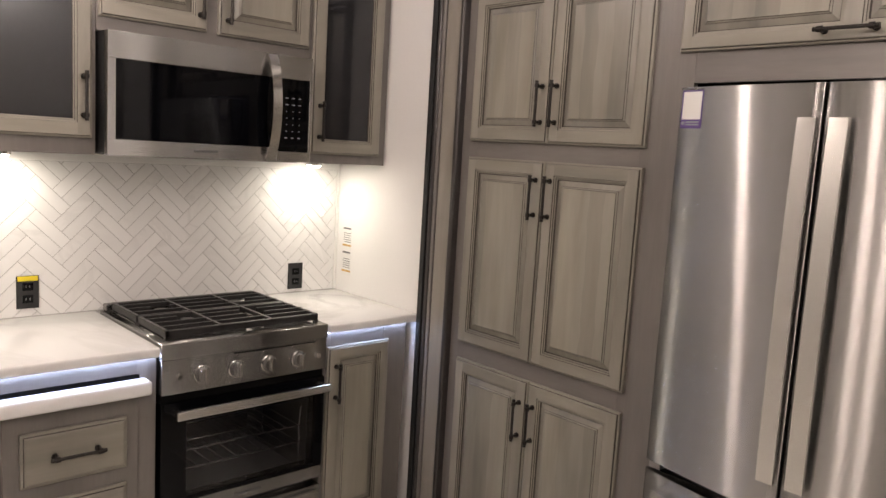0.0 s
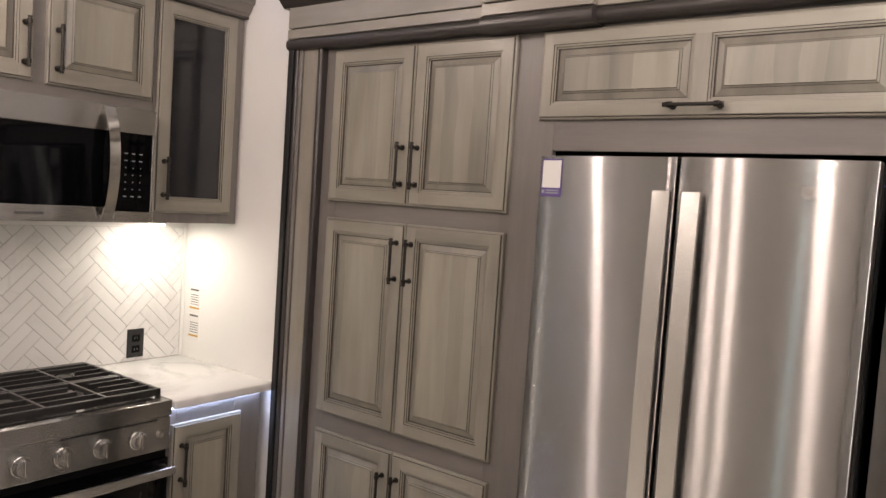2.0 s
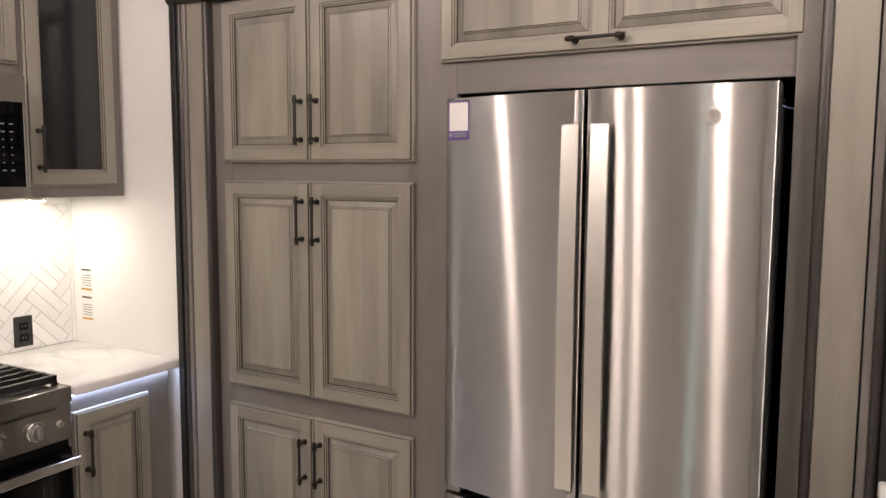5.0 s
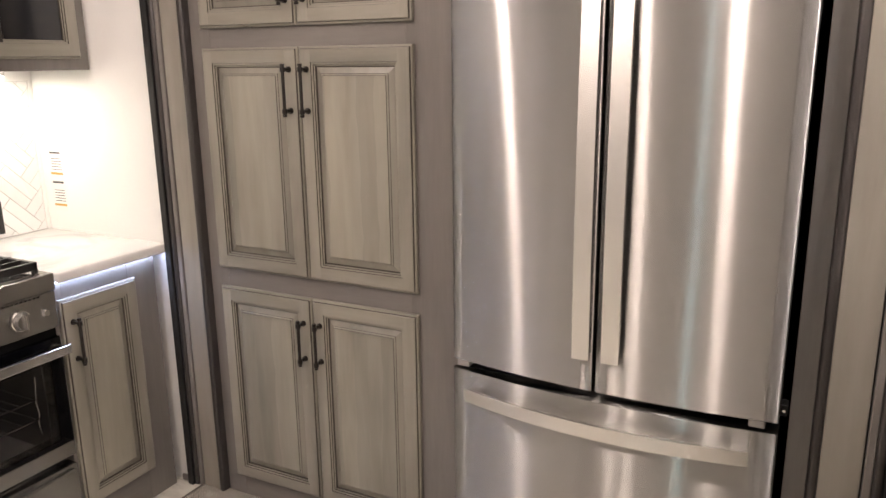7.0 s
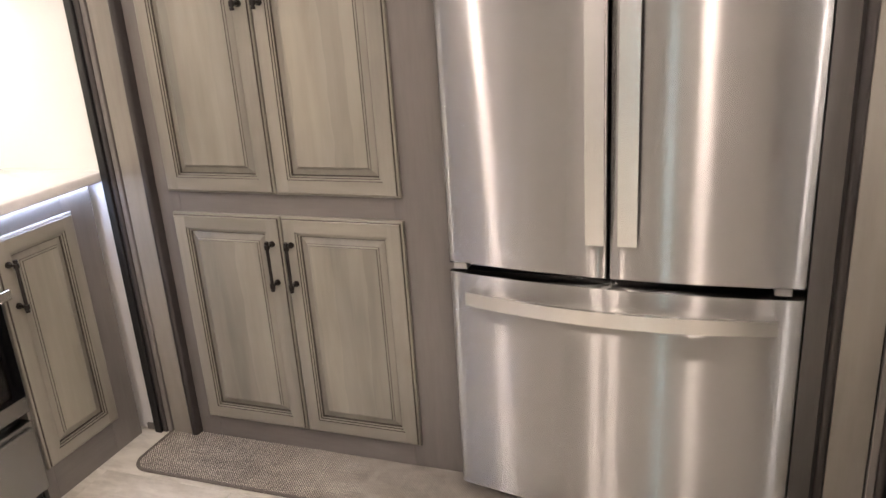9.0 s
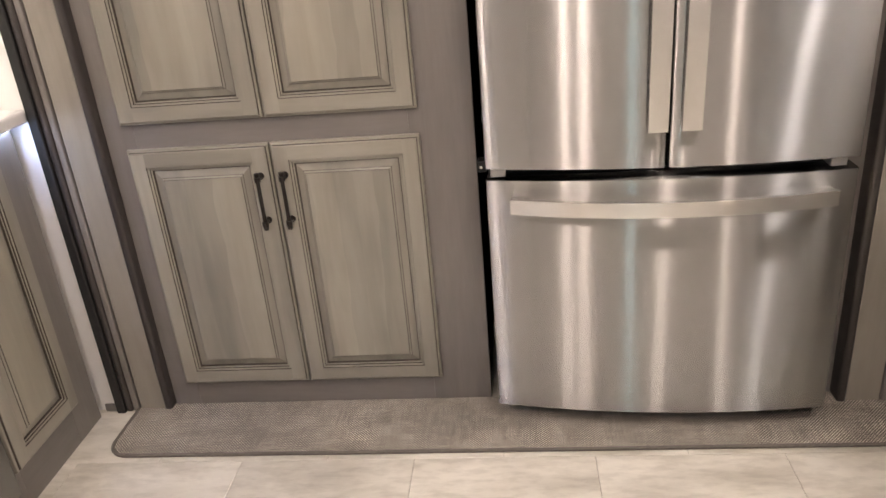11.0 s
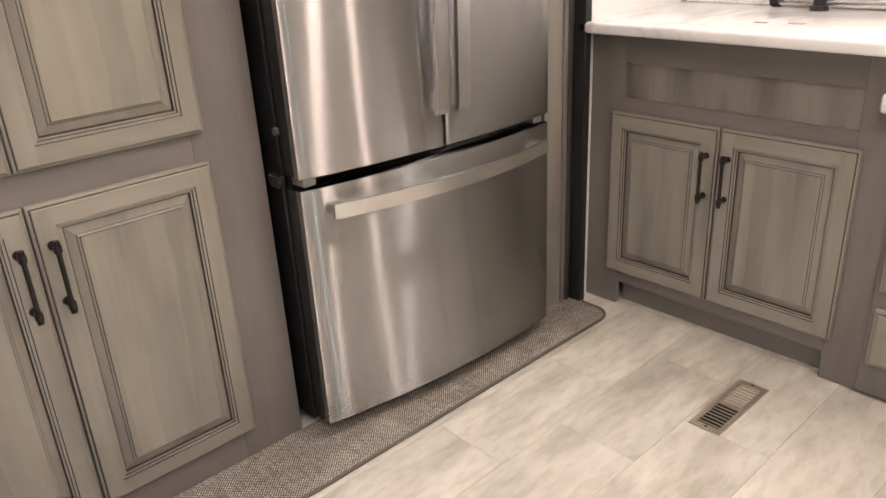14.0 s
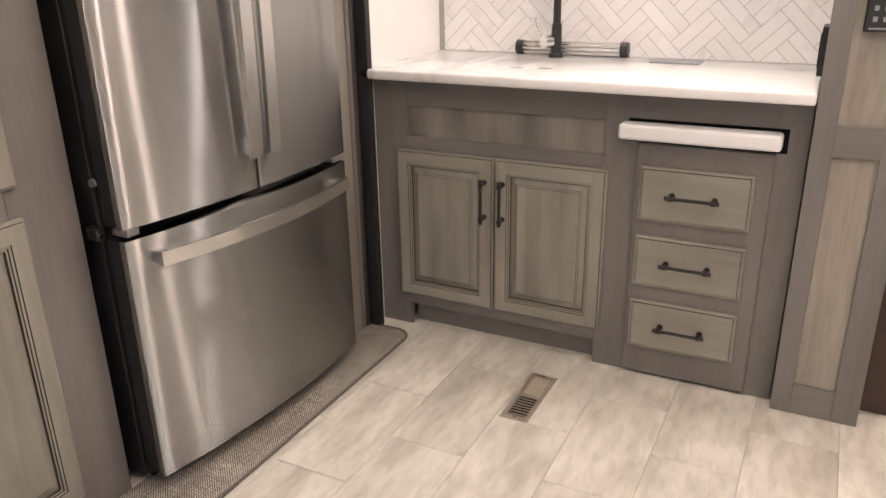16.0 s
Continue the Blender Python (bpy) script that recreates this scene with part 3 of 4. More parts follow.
part("case", box(2.012, 2.64, FY0 + 0.004, FY1 - 0.004, 0.03, 1.765, 0.004), black, fridge, "black case")
part("gasket", box(1.992, 2.012, FY0 + 0.012, FY1 - 0.012, 0.06, 1.775), rubber, fridge)
GAP = 0.757
for n, (y0, y1) in enumerate(((GAP + 0.003, FY1), (FY0, GAP - 0.003))):
    d = part("door", bowed(y0, y1, 0.722, 1.788, 1.950), brushed, fridge, "brushed stainless door", smooth=True)
    part("door_liner", box(1.9505, 1.992, y0 + 0.002, y1 - 0.002, 0.724, 1.786, 0.003), black, d)
    hy0 = GAP + 0.006 if n == 0 else GAP - 0.066
    hy1, hx = hy0 + 0.042, bow(GAP) - 0.029
    bm = bmesh.new()
    prof = []
    for k in range(17):
        z = 0.812 + (1.705 - 0.812) * k / 16
        prof.append((hx - 0.010 * (1 - ((k - 8) / 8) ** 2), z))
    add_prism(bm, [(x, z) for x, z in prof] + [(x + 0.012, z) for x, z in prof[::-1]], "y", hy0, hy1)
    part("handle", bm, satin, d, "flat satin steel bar handle", smooth=True)
    inner = hy0 + 0.006 if n == 0 else hy1 - 0.006
    for z0, z1 in ((0.818, 0.866), (1.612, 1.700)):
        bm = add_box(bmesh.new(), hx + 0.010, bow(GAP) + 0.008, min(inner, inner + (0.026 if n == 0 else -0.026)), max(inner, inner + (0.026 if n == 0 else -0.026)), z0, z1, 0.004)
        part("handle_bracket", bm, satin, d)
drawer = part("freezer_drawer", bowed(FY0, FY1, 0.055, 0.694, 1.950), brushed, fridge, "brushed stainless freezer drawer front", smooth=True)
part("drawer_liner", box(1.9505, 1.995, FY0 + 0.002, FY1 - 0.002, 0.058, 0.690, 0.003), black, drawer)
ys = [0.390 + (1.110 - 0.390) * k / 20 for k in range(21)]


def grip(y):
    """How far the drawer's handle stands out, most in its middle."""
    return 0.060 - 0.020 * ((y - 0.750) / 0.360) ** 2



bm = add_prism(bmesh.new(), [(bow(y) - grip(y), y) for y in ys] + [(bow(y) - grip(y) + 0.013, y) for y in ys[::-1]], "z", 0.624, 0.660)
part("drawer_handle", bm, satin, drawer, "bowed flat satin steel handle", smooth=True)
for y in (0.411, 1.089):
    part("handle_bracket", box(bow(y) - grip(y) + 0.010, bow(y) + 0.004, y - 0.018, y + 0.018, 0.627, 0.657, 0.004), satin, drawer)
for y in (FY0 + 0.045, FY1 - 0.030):
    bm = box(bow(y) + 0.006, 1.985, y - 0.018, y + 0.018, 0.7005, 0.7205, 0.003)
    part("hinge", bm, hinge_grey, fridge, "grey metal hinge")
for y0, y1 in ((FY0 - 0.014, FY0 + 0.002), (FY1 - 0.002, FY1 + 0.020)):
    yc = FY0 - 0.006 if y0 < 0.5 else FY1 + 0.012
    h = part("hinge_bracket", box(1.992, 2.030, y0, y1, 0.694, 0.724, 0.003), rubber, fridge)
    part("screw", add_rod(bmesh.new(), (1.9925, yc, 0.709), (1.989, yc, 0.709), 0.0045, 0.0035), chrome, h, smooth=True)
part("hinge_cover", add_rod(bmesh.new(), (2.004, FY1 - 0.004, 0.826), (2.004, FY1 + 0.004, 0.826), 0.010, 0.009, 18), enamel, fridge, smooth=True)
for y in (FY0 + 0.08, FY1 - 0.08):
    part("hinge_cap", box(1.96, 2.10, y - 0.03, y + 0.03, 1.7655, 1.793, 0.004), black, fridge)
for y in (FY0 + 0.06, FY1 - 0.06):
    part("foot", box(2.02, 2.08, y - 0.025, y + 0.025, 0.006, 0.031, 0.003), black, fridge)
by = 0.466
part("badge", add_rod(bmesh.new(), (bow(by) + 0.001, by, 1.716), (bow(by) - 0.0030, by, 1.716), 0.017, 0.0165, 28), satin, fridge, "round polished badge")
part("badge_disc", add_rod(bmesh.new(), (bow(by) - 0.0030, by, 1.716), (bow(by) - 0.0036, by, 1.716), 0.0140, 0.0136, 28), bright, fridge)
for k in range(3):
    part("badge_mark", add_tube(bmesh.new(), [(bow(by) - 0.0038, by - 0.006 + 0.006 * k + 0.0022 * math.cos(a), 1.716 + 0.006 * math.sin(a)) for a in (0.7 + 4.6 * j / 8 for j in range(9))], 0.0007, 6), satin, fridge, smooth=True)
part("wire", add_tube(bmesh.new(), [(1.972, FY0 + 0.003, 1.742), (1.985, FY0 - 0.006, 1.7385), (2.005, FY0 - 0.013, 1.738), (2.034, FY0 - 0.019, 1.7405)], 0.0012, 6), paint("pale_blue_wire", (0.25, 0.32, 0.62), 0.4), fridge, "thin pale blue wire")

sticker = thing("sticker", (bow(1.13), 1.130, 1.73), "white square sticker with purple border on the refrigerator door", "sticker")


def on_bow(y0, y1, z0, z1, lift):
    bm = bmesh.new()
    vs = [[bm.verts.new((bow(y) - lift, y, z)) for z in (z0, z1)] for y in (y0, (y0 + y1) / 2, y1)]
    for a, b in zip(vs, vs[1:]):
        bm.faces.new((a[0], b[0], b[1], a[1]))
    return bm


part("backing", on_bow(1.088, 1.158, 1.678, 1.780, 0.0006), purple, sticker)
part("label", on_bow(1.092, 1.154, 1.702, 1.776, 0.0011), paper, sticker)
for z in (1.688, 1.695):
    part("print", on_bow(1.096, 1.140, z - 0.0022, z + 0.0018, 0.0011), key_white, sticker)
part("print", add_rod(bmesh.new(), (bow(1.149) - 0.0008, 1.149, 1.6915), (bow(1.149) - 0.0013, 1.149, 1.6915), 0.005), key_white, sticker)

# ---- range side: base cabinets ----


def base_frame(t, face_y, out, stiles, rails, x0, x1, z1):
    """Upright and level members of a face frame on the plane face_y; out is the way that it looks."""
    back = face_y - out * 0.02
    for a, b in stiles:
        part("stile", box(a, b, face_y, back, 0, z1, 0.0015), frame_v, t)
    for a, b, c, d in rails:
        part("rail", box(a, b, face_y - out * 0.0005, back, c, d, 0.001), frame_h, t)
    part("body", box(x0 + 0.002, x1 - 0.002, back, back - out * 0.5, 0.10, z1 - 0.002), frame_v, t)


CT, CB = 0.917, 0.884    # range-side worktop, top and underside
right_base = thing("base_cabinet", (1.79, 2.6, 0), "narrow grey-glazed base cabinet beside the range", "cabinet")
base_frame(right_base, RY, -1, ((1.588, 1.622), (1.868, 1.985)), ((1.622, 1.868, 0.80, CB), (1.622, 1.868, 0.0, 0.14)), 1.588, 1.985, CB)
cabinet_door(right_base, "-y", (1.600, RY - 0.0005, 0.118), 0.289, 0.706, handle=(0.034, 0.570, "v"))
left_base = thing("base_cabinet", (0.3, 2.6, 0), "grey-glazed base cabinet with pull-out board and drawers", "cabinet")
base_frame(left_base, RY, -1, ((0.897, 0.958), (0.445, 0.518), (-0.58, -0.50)), ((0.512, 0.905, 0.83, CB), (-0.50, 0.445, 0.79, CB), (-0.5, 0.445, 0.0, 0.12)), -0.58, 0.958, CB)
panel = part("pull_out_front", box(0.516, 0.899, RY - 0.014, RY + 0.01, 0.012, 0.770, 0.003), frame_v, left_base)
for z0, z1 in ((0.546, 0.708), (0.332, 0.494), (0.118, 0.280)):
    drawer_front(left_base, "-y", (0.560, RY - 0.0145, z0), 0.298, z1 - z0)
cabinet_door(left_base, "-y", (-0.02, RY - 0.0005, 0.1), 0.44, 0.71, handle=(0.4, 0.6, "v"))
cabinet_door(left_base, "-y", (-0.48, RY - 0.0005, 0.1), 0.44, 0.71, handle=(0.04, 0.6, "v"))
# near-black strip, the shade of the board's slot as colour
part("slot", box(0.512, 0.905, RY - 0.0003, RY + 0.012, 0.7705, 0.8295), shade_black, left_base)
board = part("pull_out_board", box(0.470, 0.925, RY - 0.060, RY - 0.001, 0.772, 0.818, 0.010, 4), resin_white, left_base, "white pull-out work board", smooth=True)

for name, a, b, lab in (("worktop", 1.590, WX - 0.002, "white solid-surface worktop beside the range"), ("worktop", -0.60, 0.957, "white solid-surface worktop with rounded front edge")):
    tagged(part(name, box(a, b, 2.305, BY - 0.001, CB, CT, 0.008, 3), solid_white, smooth=True), lab, "worktop")
for a, b in ((1.595, 1.985), (-0.55, 0.955)):
    s = thing("led_strip", ((a + b) / 2, 2.33, CB), "cool white led strip under the worktop edge", "light strip", "strips under the worktop")
    part("diffuser", box(a, b, 2.3330, 2.3440, CB - 0.0035, CB - 0.0005), strip_glow, s)

# ---- range ----
stove = thing("range", (1.27, 2.6, 0), "stainless steel gas range with black glass oven door", "range")
RX0, RX1 = 0.962, 1.584
RF = 2.325
part("body", box(RX0 + 0.003, RX1 - 0.003, RF + 0.045, BY - 0.02, 0.02, 0.300, 0.003), black, stove)
for a, b in ((RX0 + 0.003, RX0 + 0.045), (RX1 - 0.045, RX1 - 0.003)):
    part("side_wall", box(a, b, RF + 0.045, BY - 0.02, 0.30, 0.87), black, stove)
part("oven_roof", box(RX0 + 0.045, RX1 - 0.045, RF + 0.045, BY - 0.02, 0.70, 0.87), black, stove)
part("oven_back", box(RX0 + 0.045, RX1 - 0.045, BY - 0.09, BY - 0.02, 0.30, 0.70), enamel, stove)
part("oven_floor", box(RX0 + 0.045, RX1 - 0.045, RF + 0.045, BY - 0.09, 0.30, 0.345), enamel, stove)
bm = bmesh.new()
for z in (0.455, 0.520):
    for k in range(11):
        x = RX0 + 0.06 + k * 0.05
        add_rod(bm, (x, RF + 0.07, z), (x, BY - 0.1, z), 0.0022, seg=6)
    for y in (RF + 0.07, RF + 0.30):
        add_rod(bm, (RX0 + 0.05, y, z), (RX1 - 0.05, y, z), 0.003, seg=8)
part("oven_rack", bm, chrome, stove, "chrome wire oven rack", smooth=True)
for y in (RF + 0.075, RF + 0.35):
    bm = add_tube(bmesh.new(), [(RX1 - 0.052, y, 0.40), (RX1 - 0.058, y, 0.44), (RX1 - 0.052, y, 0.47), (RX1 - 0.058, y, 0.51), (RX1 - 0.052, y, 0.56), (RX1 - 0.050, y, 0.59)], 0.0028, 8)
    part("rack_support", bm, chrome, stove, smooth=True)
part("cooktop", box(RX0, RX1, 2.312, BY - 0.03, 0.868, 0.921, 0.004), brushed, stove, "stainless cooktop")
part("burner_tray", box(RX0 + 0.03, RX1 - 0.03, 2.335, BY - 0.06, 0.9205, 0.9235, 0.001), chrome, stove)
part("back_lip", box(RX0 + 0.01, RX1 - 0.01, BY - 0.062, BY - 0.030, 0.9215, 0.948, 0.004), brushed, stove)
part("control_panel", box(RX0 + 0.002, RX1 - 0.002, RF - 0.008, RF + 0.05, 0.752, 0.867, 0.003), brushed, stove)
# vent slots are flat near-black strips that paint in their shade
for k in range(24):
    x = RX0 + 0.25 + k * 0.0135
    part("vent_slot", box(x, x + 0.009, RF - 0.0088, RF - 0.006, 0.857, 0.862), shade_black, stove)
for k in range(3):
    part("print", box(RX0 + 0.012, RX0 + 0.026, RF - 0.0086, RF - 0.007, 0.846 - k * 0.008, 0.849 - k * 0.008), ink, stove)


def knob(x, z, r):
    k = part("knob", add_rod(add_rod(bmesh.new(), (x, RF - 0.008, z), (x, RF - 0.016, z), r * 1.12, r * 1.05, 24), (x, RF - 0.016, z), (x, RF - 0.036, z), r, r * 0.88, 24), brushed, stove, "satin steel knob", smooth=True)
    part("bezel", add_tube(bmesh.new(), [(x + r * 1.1 * math.cos(a), RF - 0.016, z + r * 1.1 * math.sin(a)) for a in (2 * math.pi * j / 28 for j in range(29))], 0.0024, 8), chrome, k, smooth=True)
    part("grip", box(x - 0.004, x + 0.004, RF - 0.046, RF - 0.034, z - r * 0.85, z + r * 0.85, 0.002), chrome, k)


for k in range(4):
    knob(1.098 + k * 0.121, 0.808, 0.026)
for x in (1.022, 1.543):
    part("button", add_rod(bmesh.new(), (x, RF - 0.008, 0.808), (x, RF - 0.018, 0.808), 0.011, 0.009, 18), chrome, stove, smooth=True)
# near-black filler for the shade between control panel and oven door
part("oven_gap", box(RX0 + 0.004, RX1 - 0.004, RF + 0.010, RF + 0.05, 0.718, 0.752), shade_black, stove)
od = holed(RX0 + 0.004, RX1 - 0.004, 0.378, 0.722, (1.050, 1.540, 0.392, 0.652), RF - 0.005, RF + 0.040)
oven = part("oven_door", od, gloss_black, stove, "black glass oven door")
part("window", box(1.050, 1.540, RF - 0.0045, RF + 0.001, 0.392, 0.652), oven_pane, oven, "tinted oven window")
part("lower_trim", box(RX0 + 0.004, RX1 - 0.004, RF - 0.006, RF + 0.040, 0.330, 0.3775, 0.002), brushed, oven, "stainless lower trim")
part("print", box(1.225, 1.330, RF - 0.0066, RF - 0.005, 0.350, 0.358), ink, oven)
bm = box(RX0 + 0.035, RX1 - 0.008, RF - 0.060, RF - 0.044, 0.678, 0.706, 0.003)
for a in (RX0 + 0.040, RX1 - 0.040):
    add_box(bm, a, a + 0.022, RF - 0.046, RF - 0.004, 0.681, 0.703, 0.003)
part("door_handle", bm, satin, oven, "flat stainless bar handle")
lower = part("lower_drawer", box(RX0 + 0.004, RX1 - 0.004, RF - 0.004, RF + 0.04, 0.075, 0.300, 0.004), brushed, stove, "stainless lower drawer")
part("lip", box(RX0 + 0.02, RX1 - 0.02, RF - 0.022, RF - 0.003, 0.272, 0.290, 0.006, 3), brushed, lower)
part("toe_kick", box(RX0 + 0.01, RX1 - 0.01, RF + 0.03, RF + 0.06, 0.0, 0.074), black, stove)
GX0, GX1, GY0, GY1 = RX0 + 0.025, RX1 - 0.025, 2.345, BY - 0.080
BURNERS = ((GX0 + 0.15, 2.52), (GX1 - 0.19, 2.50), (GX0 + 0.13, 2.70), (GX1 - 0.14, 2.72))
for gy0, gy1 in ((GY0, (GY0 + GY1) / 2 - 0.002), ((GY0 + GY1) / 2 + 0.002, GY1)):
    bm = bmesh.new()
    for a, b, c, d in ((GX0, GX1, gy0, gy0 + 0.014), (GX0, GX1, gy1 - 0.014, gy1), (GX0, GX0 + 0.014, gy0, gy1), (GX1 - 0.014, GX1, gy0, gy1)):
        add_box(bm, a, b, c, d, 0.932, 0.957, 0.003)
    for k in (1, 2):
        x = GX0 + (GX1 - GX0) * k / 3
        add_box(bm, x - 0.006, x + 0.006, gy0, gy1, 0.938, 0.958, 0.002)
    for k in range(1, 4):
        y = gy0 + (gy1 - gy0) * k / 4
        spans = [(GX0, GX1)]
        for bx, by2 in BURNERS:
            if abs(by2 - y) < 0.042:
                spans = [q for a, b in spans for q in (((a, bx - 0.036), (bx + 0.036, b)) if a < bx < b else ((a, b),))]
        for a, b in spans:
            add_box(bm, a, b, y - 0.0042, y + 0.0042, 0.940, 0.958, 0.0015)
    for a in (GX0, GX1 - 0.014):
        for c in (gy0, gy1 - 0.014):
            add_box(bm, a, a + 0.014, c, c + 0.014, 0.9235, 0.934)
    part("grate", bm, iron, stove, "black cast-iron pan grate")
for cx, cy in BURNERS:
    b1 = part("burner", add_rod(add_rod(bmesh.new(), (cx, cy, 0.9235), (cx, cy, 0.931), 0.045, 0.042, 24), (cx, cy, 0.931), (cx, cy, 0.939), 0.034, 0.032, 24), chrome, stove, smooth=True)
    part("burner_cap", add_rod(bmesh.new(), (cx, cy, 0.939), (cx, cy, 0.946), 0.028, 0.024, 24), iron, b1, smooth=True)

# ---- range side: wall cabinets and microwave ----
UB, UF = 1.500, 2.590
for at, x0, x1, lab in (((1.82, 2.75, UB), 1.636, WX - 0.002, "grey-glazed wall cabinet with smoked glass door"), ((0.6, 2.75, UB), 0.42, 0.852, "grey-glazed wall cabinet with smoked glass door, lamp below")):
    c = thing("wall_cabinet", at, lab, "cabinet", "glass-door wall cabinets")
    part("body", box(x0 + 0.001, x1 - 0.001, UF + 0.02, BY - 0.001, UB, 2.30), frame_v, c)
    part("face", box(x0 + 0.0005, x1 - 0.0005, UF, UF + 0.0195, UB, 2.30, 0.0015), frame_v, c)
    if x0 > 1:
        cabinet_door(c, "-y", (1.644, UF - 0.0005, 1.537), 0.336, 0.758, stile=0.047, handle=(0.034, 0.125, "v"), pane=smoke)
    else:
        cabinet_door(c, "-y", (0.440, UF - 0.0005, 1.552), 0.398, 0.743, stile=0.046, handle=(0.370, 0.130, "v"), pane=smoke)
mid_cab = thing("wall_cabinet", (1.24, 2.75, 1.89), "grey-glazed wall cabinet with two raised-panel doors over the microwave", "cabinet")
part("body", box(0.853, 1.635, UF + 0.02, BY - 0.001, 1.891, 2.30), frame_v, mid_cab)
part("face", box(0.853, 1.635, UF, UF + 0.0195, 1.891, 2.30, 0.0015), frame_h, mid_cab)
cabinet_door(mid_cab, "-y", (0.858, UF - 0.0005, 1.935), 0.357, 0.360, handle=(0.328, 0.112, "v"))
cabinet_door(mid_cab, "-y", (1.257, UF - 0.0005, 1.931), 0.368, 0.364, handle=(0.030, 0.112, "v"))
far_cab = thing("wall_cabinet", (0.1, 2.75, UB), "plain grey-glazed wall cabinet at the counter's end", "cabinet")
part("body", box(-0.40, 0.418, UF + 0.02, BY - 0.001, UB, 2.30), frame_v, far_cab)
part("face", box(-0.40, 0.418, UF, UF + 0.0195, UB, 2.30, 0.0015), frame_h, far_cab)
cabinet_door(far_cab, "-y", (-0.38, UF - 0.0005, 1.54), 0.385, 0.755)
cabinet_door(far_cab, "-y", (0.015, UF - 0.0005, 1.54), 0.385, 0.755)
bm = add_prism(bmesh.new(), [(UF + 0.02, 2.301), (UF - 0.024, 2.301), (UF - 0.026, 2.316), (UF - 0.034, 2.322), (UF - 0.046, 2.345), (UF - 0.060, 2.356), (UF - 0.062, 2.378), (UF + 0.02, 2.378)], "x", -0.40, WX - 0.002)
tagged(part("trim_cornice", bm, frame_h), "grey-glazed cornice along the wall cabinets", "cornice", kind="structure")
part("bead", box(-0.40, WX - 0.004, UF - 0.0275, UF - 0.022, 2.302, 2.308), glaze, bpy.data.objects["trim_cornice"])

micro = thing("microwave", (1.23, 2.7, 1.5), "stainless over-the-range microwave with black glass door", "microwave")
MX0, MX1, MF = 0.858, 1.598, 2.500
part("case", box(MX0 + 0.001, MX1 - 0.001, MF + 0.03, BY - 0.002, 1.503, 1.889, 0.003), black, micro, "black metal case")
bm = bmesh.new()
for a, b, c, d in ((MX0, 1.452, 1.804, 1.887), (MX0, 1.452, 1.503, 1.553), (MX0, 0.884, 1.553, 1.804)):
    add_box(bm, a, b, MF, MF + 0.029, c, d, 0.0015)
mdoor = part("door", bm, bright, micro, "brushed stainless door frame")
part("window", box(0.8845, 1.4515, MF + 0.003, MF + 0.028, 1.5535, 1.8035, 0.001), gloss_black, mdoor, "black glass window")
part("print", box(1.140, 1.225, MF - 0.0006, MF + 0.001, 1.524, 1.531), ink, mdoor)
bm = bmesh.new()
for a, b, c, d in ((1.4535, MX1, 1.804, 1.887), (1.4535, MX1, 1.503, 1.540), (1.586, MX1, 1.540, 1.804)):
    add_box(bm, a, b, MF, MF + 0.029, c, d, 0.0015)
cpanel = part("control_panel", bm, bright, micro)
part("keypad", box(1.4535, 1.5855, MF + 0.002, MF + 0.028, 1.5405, 1.8035, 0.001), gloss_black, cpanel, "black keypad with pale legends")
for r in range(7):
    for k in range(3):
        x, z = 1.492 + k * 0.027, 1.735 - r * 0.024
        w = 0.006 if r in (0, 1, 6) else 0.002
        part("key", box(x - w, x + w, MF + 0.0014, MF + 0.0025, z - 0.0016, z + 0.0016), key_white, cpanel)
prof = [(MF - 0.012 - 0.045 * (1 - ((k - 8) / 8) ** 2) ** 0.8, 1.507 + 0.374 * k / 16) for k in range(17)]
bm = add_prism(bmesh.new(), prof + [(y + 0.012, z) for y, z in prof[::-1]], "x", 1.404, 1.440)
for z in (1.512, 1.862):
    add_box(bm, 1.408, 1.436, MF - 0.014, MF + 0.002, z, z + 0.014, 0.002)
part("handle", bm, chrome, mdoor, "curved polished steel handle", smooth=True)
part("bottom_grille", box(MX0 + 0.03, MX1 - 0.03, MF + 0.05, BY - 0.1, 1.4995, 1.5035), bright, micro)

for px, py, pz in UNDER:
    u = thing("under_cabinet_light", (px, py, pz), "small round warm puck light under the wall cabinet", "lamp", "puck lights under wall cabinets")
    part("housing", add_rod(bmesh.new(), (px, py, UB - 0.0005), (px, py, pz - 0.004), 0.036, 0.034, 24), satin, u, smooth=True)
    part("diffuser", add_rod(add_rod(bmesh.new(), (px, py, pz - 0.004), (px, py, pz - 0.009), 0.029, 0.027, 24), (px, py, pz - 0.009), (px, py, pz - 0.0115), 0.027, 0.018, 24), under_glow, u, smooth=True)
# the last two fittings are made up, to go with the fill lamps
for px, py in PUCKS:
    u = thing("ceiling_light", (px, py, CEIL), "round flush warm white ceiling light", "lamp", "ceiling lights")
    part("trim_ring", add_rod(bmesh.new(), (px, py, CEIL - 0.0005), (px, py, CEIL - 0.012), 0.075, 0.070, 28), satin, u, smooth=True)
    part("diffuser", add_rod(bmesh.new(), (px, py, CEIL - 0.012), (px, py, CEIL - 0.017), 0.055, 0.052, 28), puck_glow, u, smooth=True)


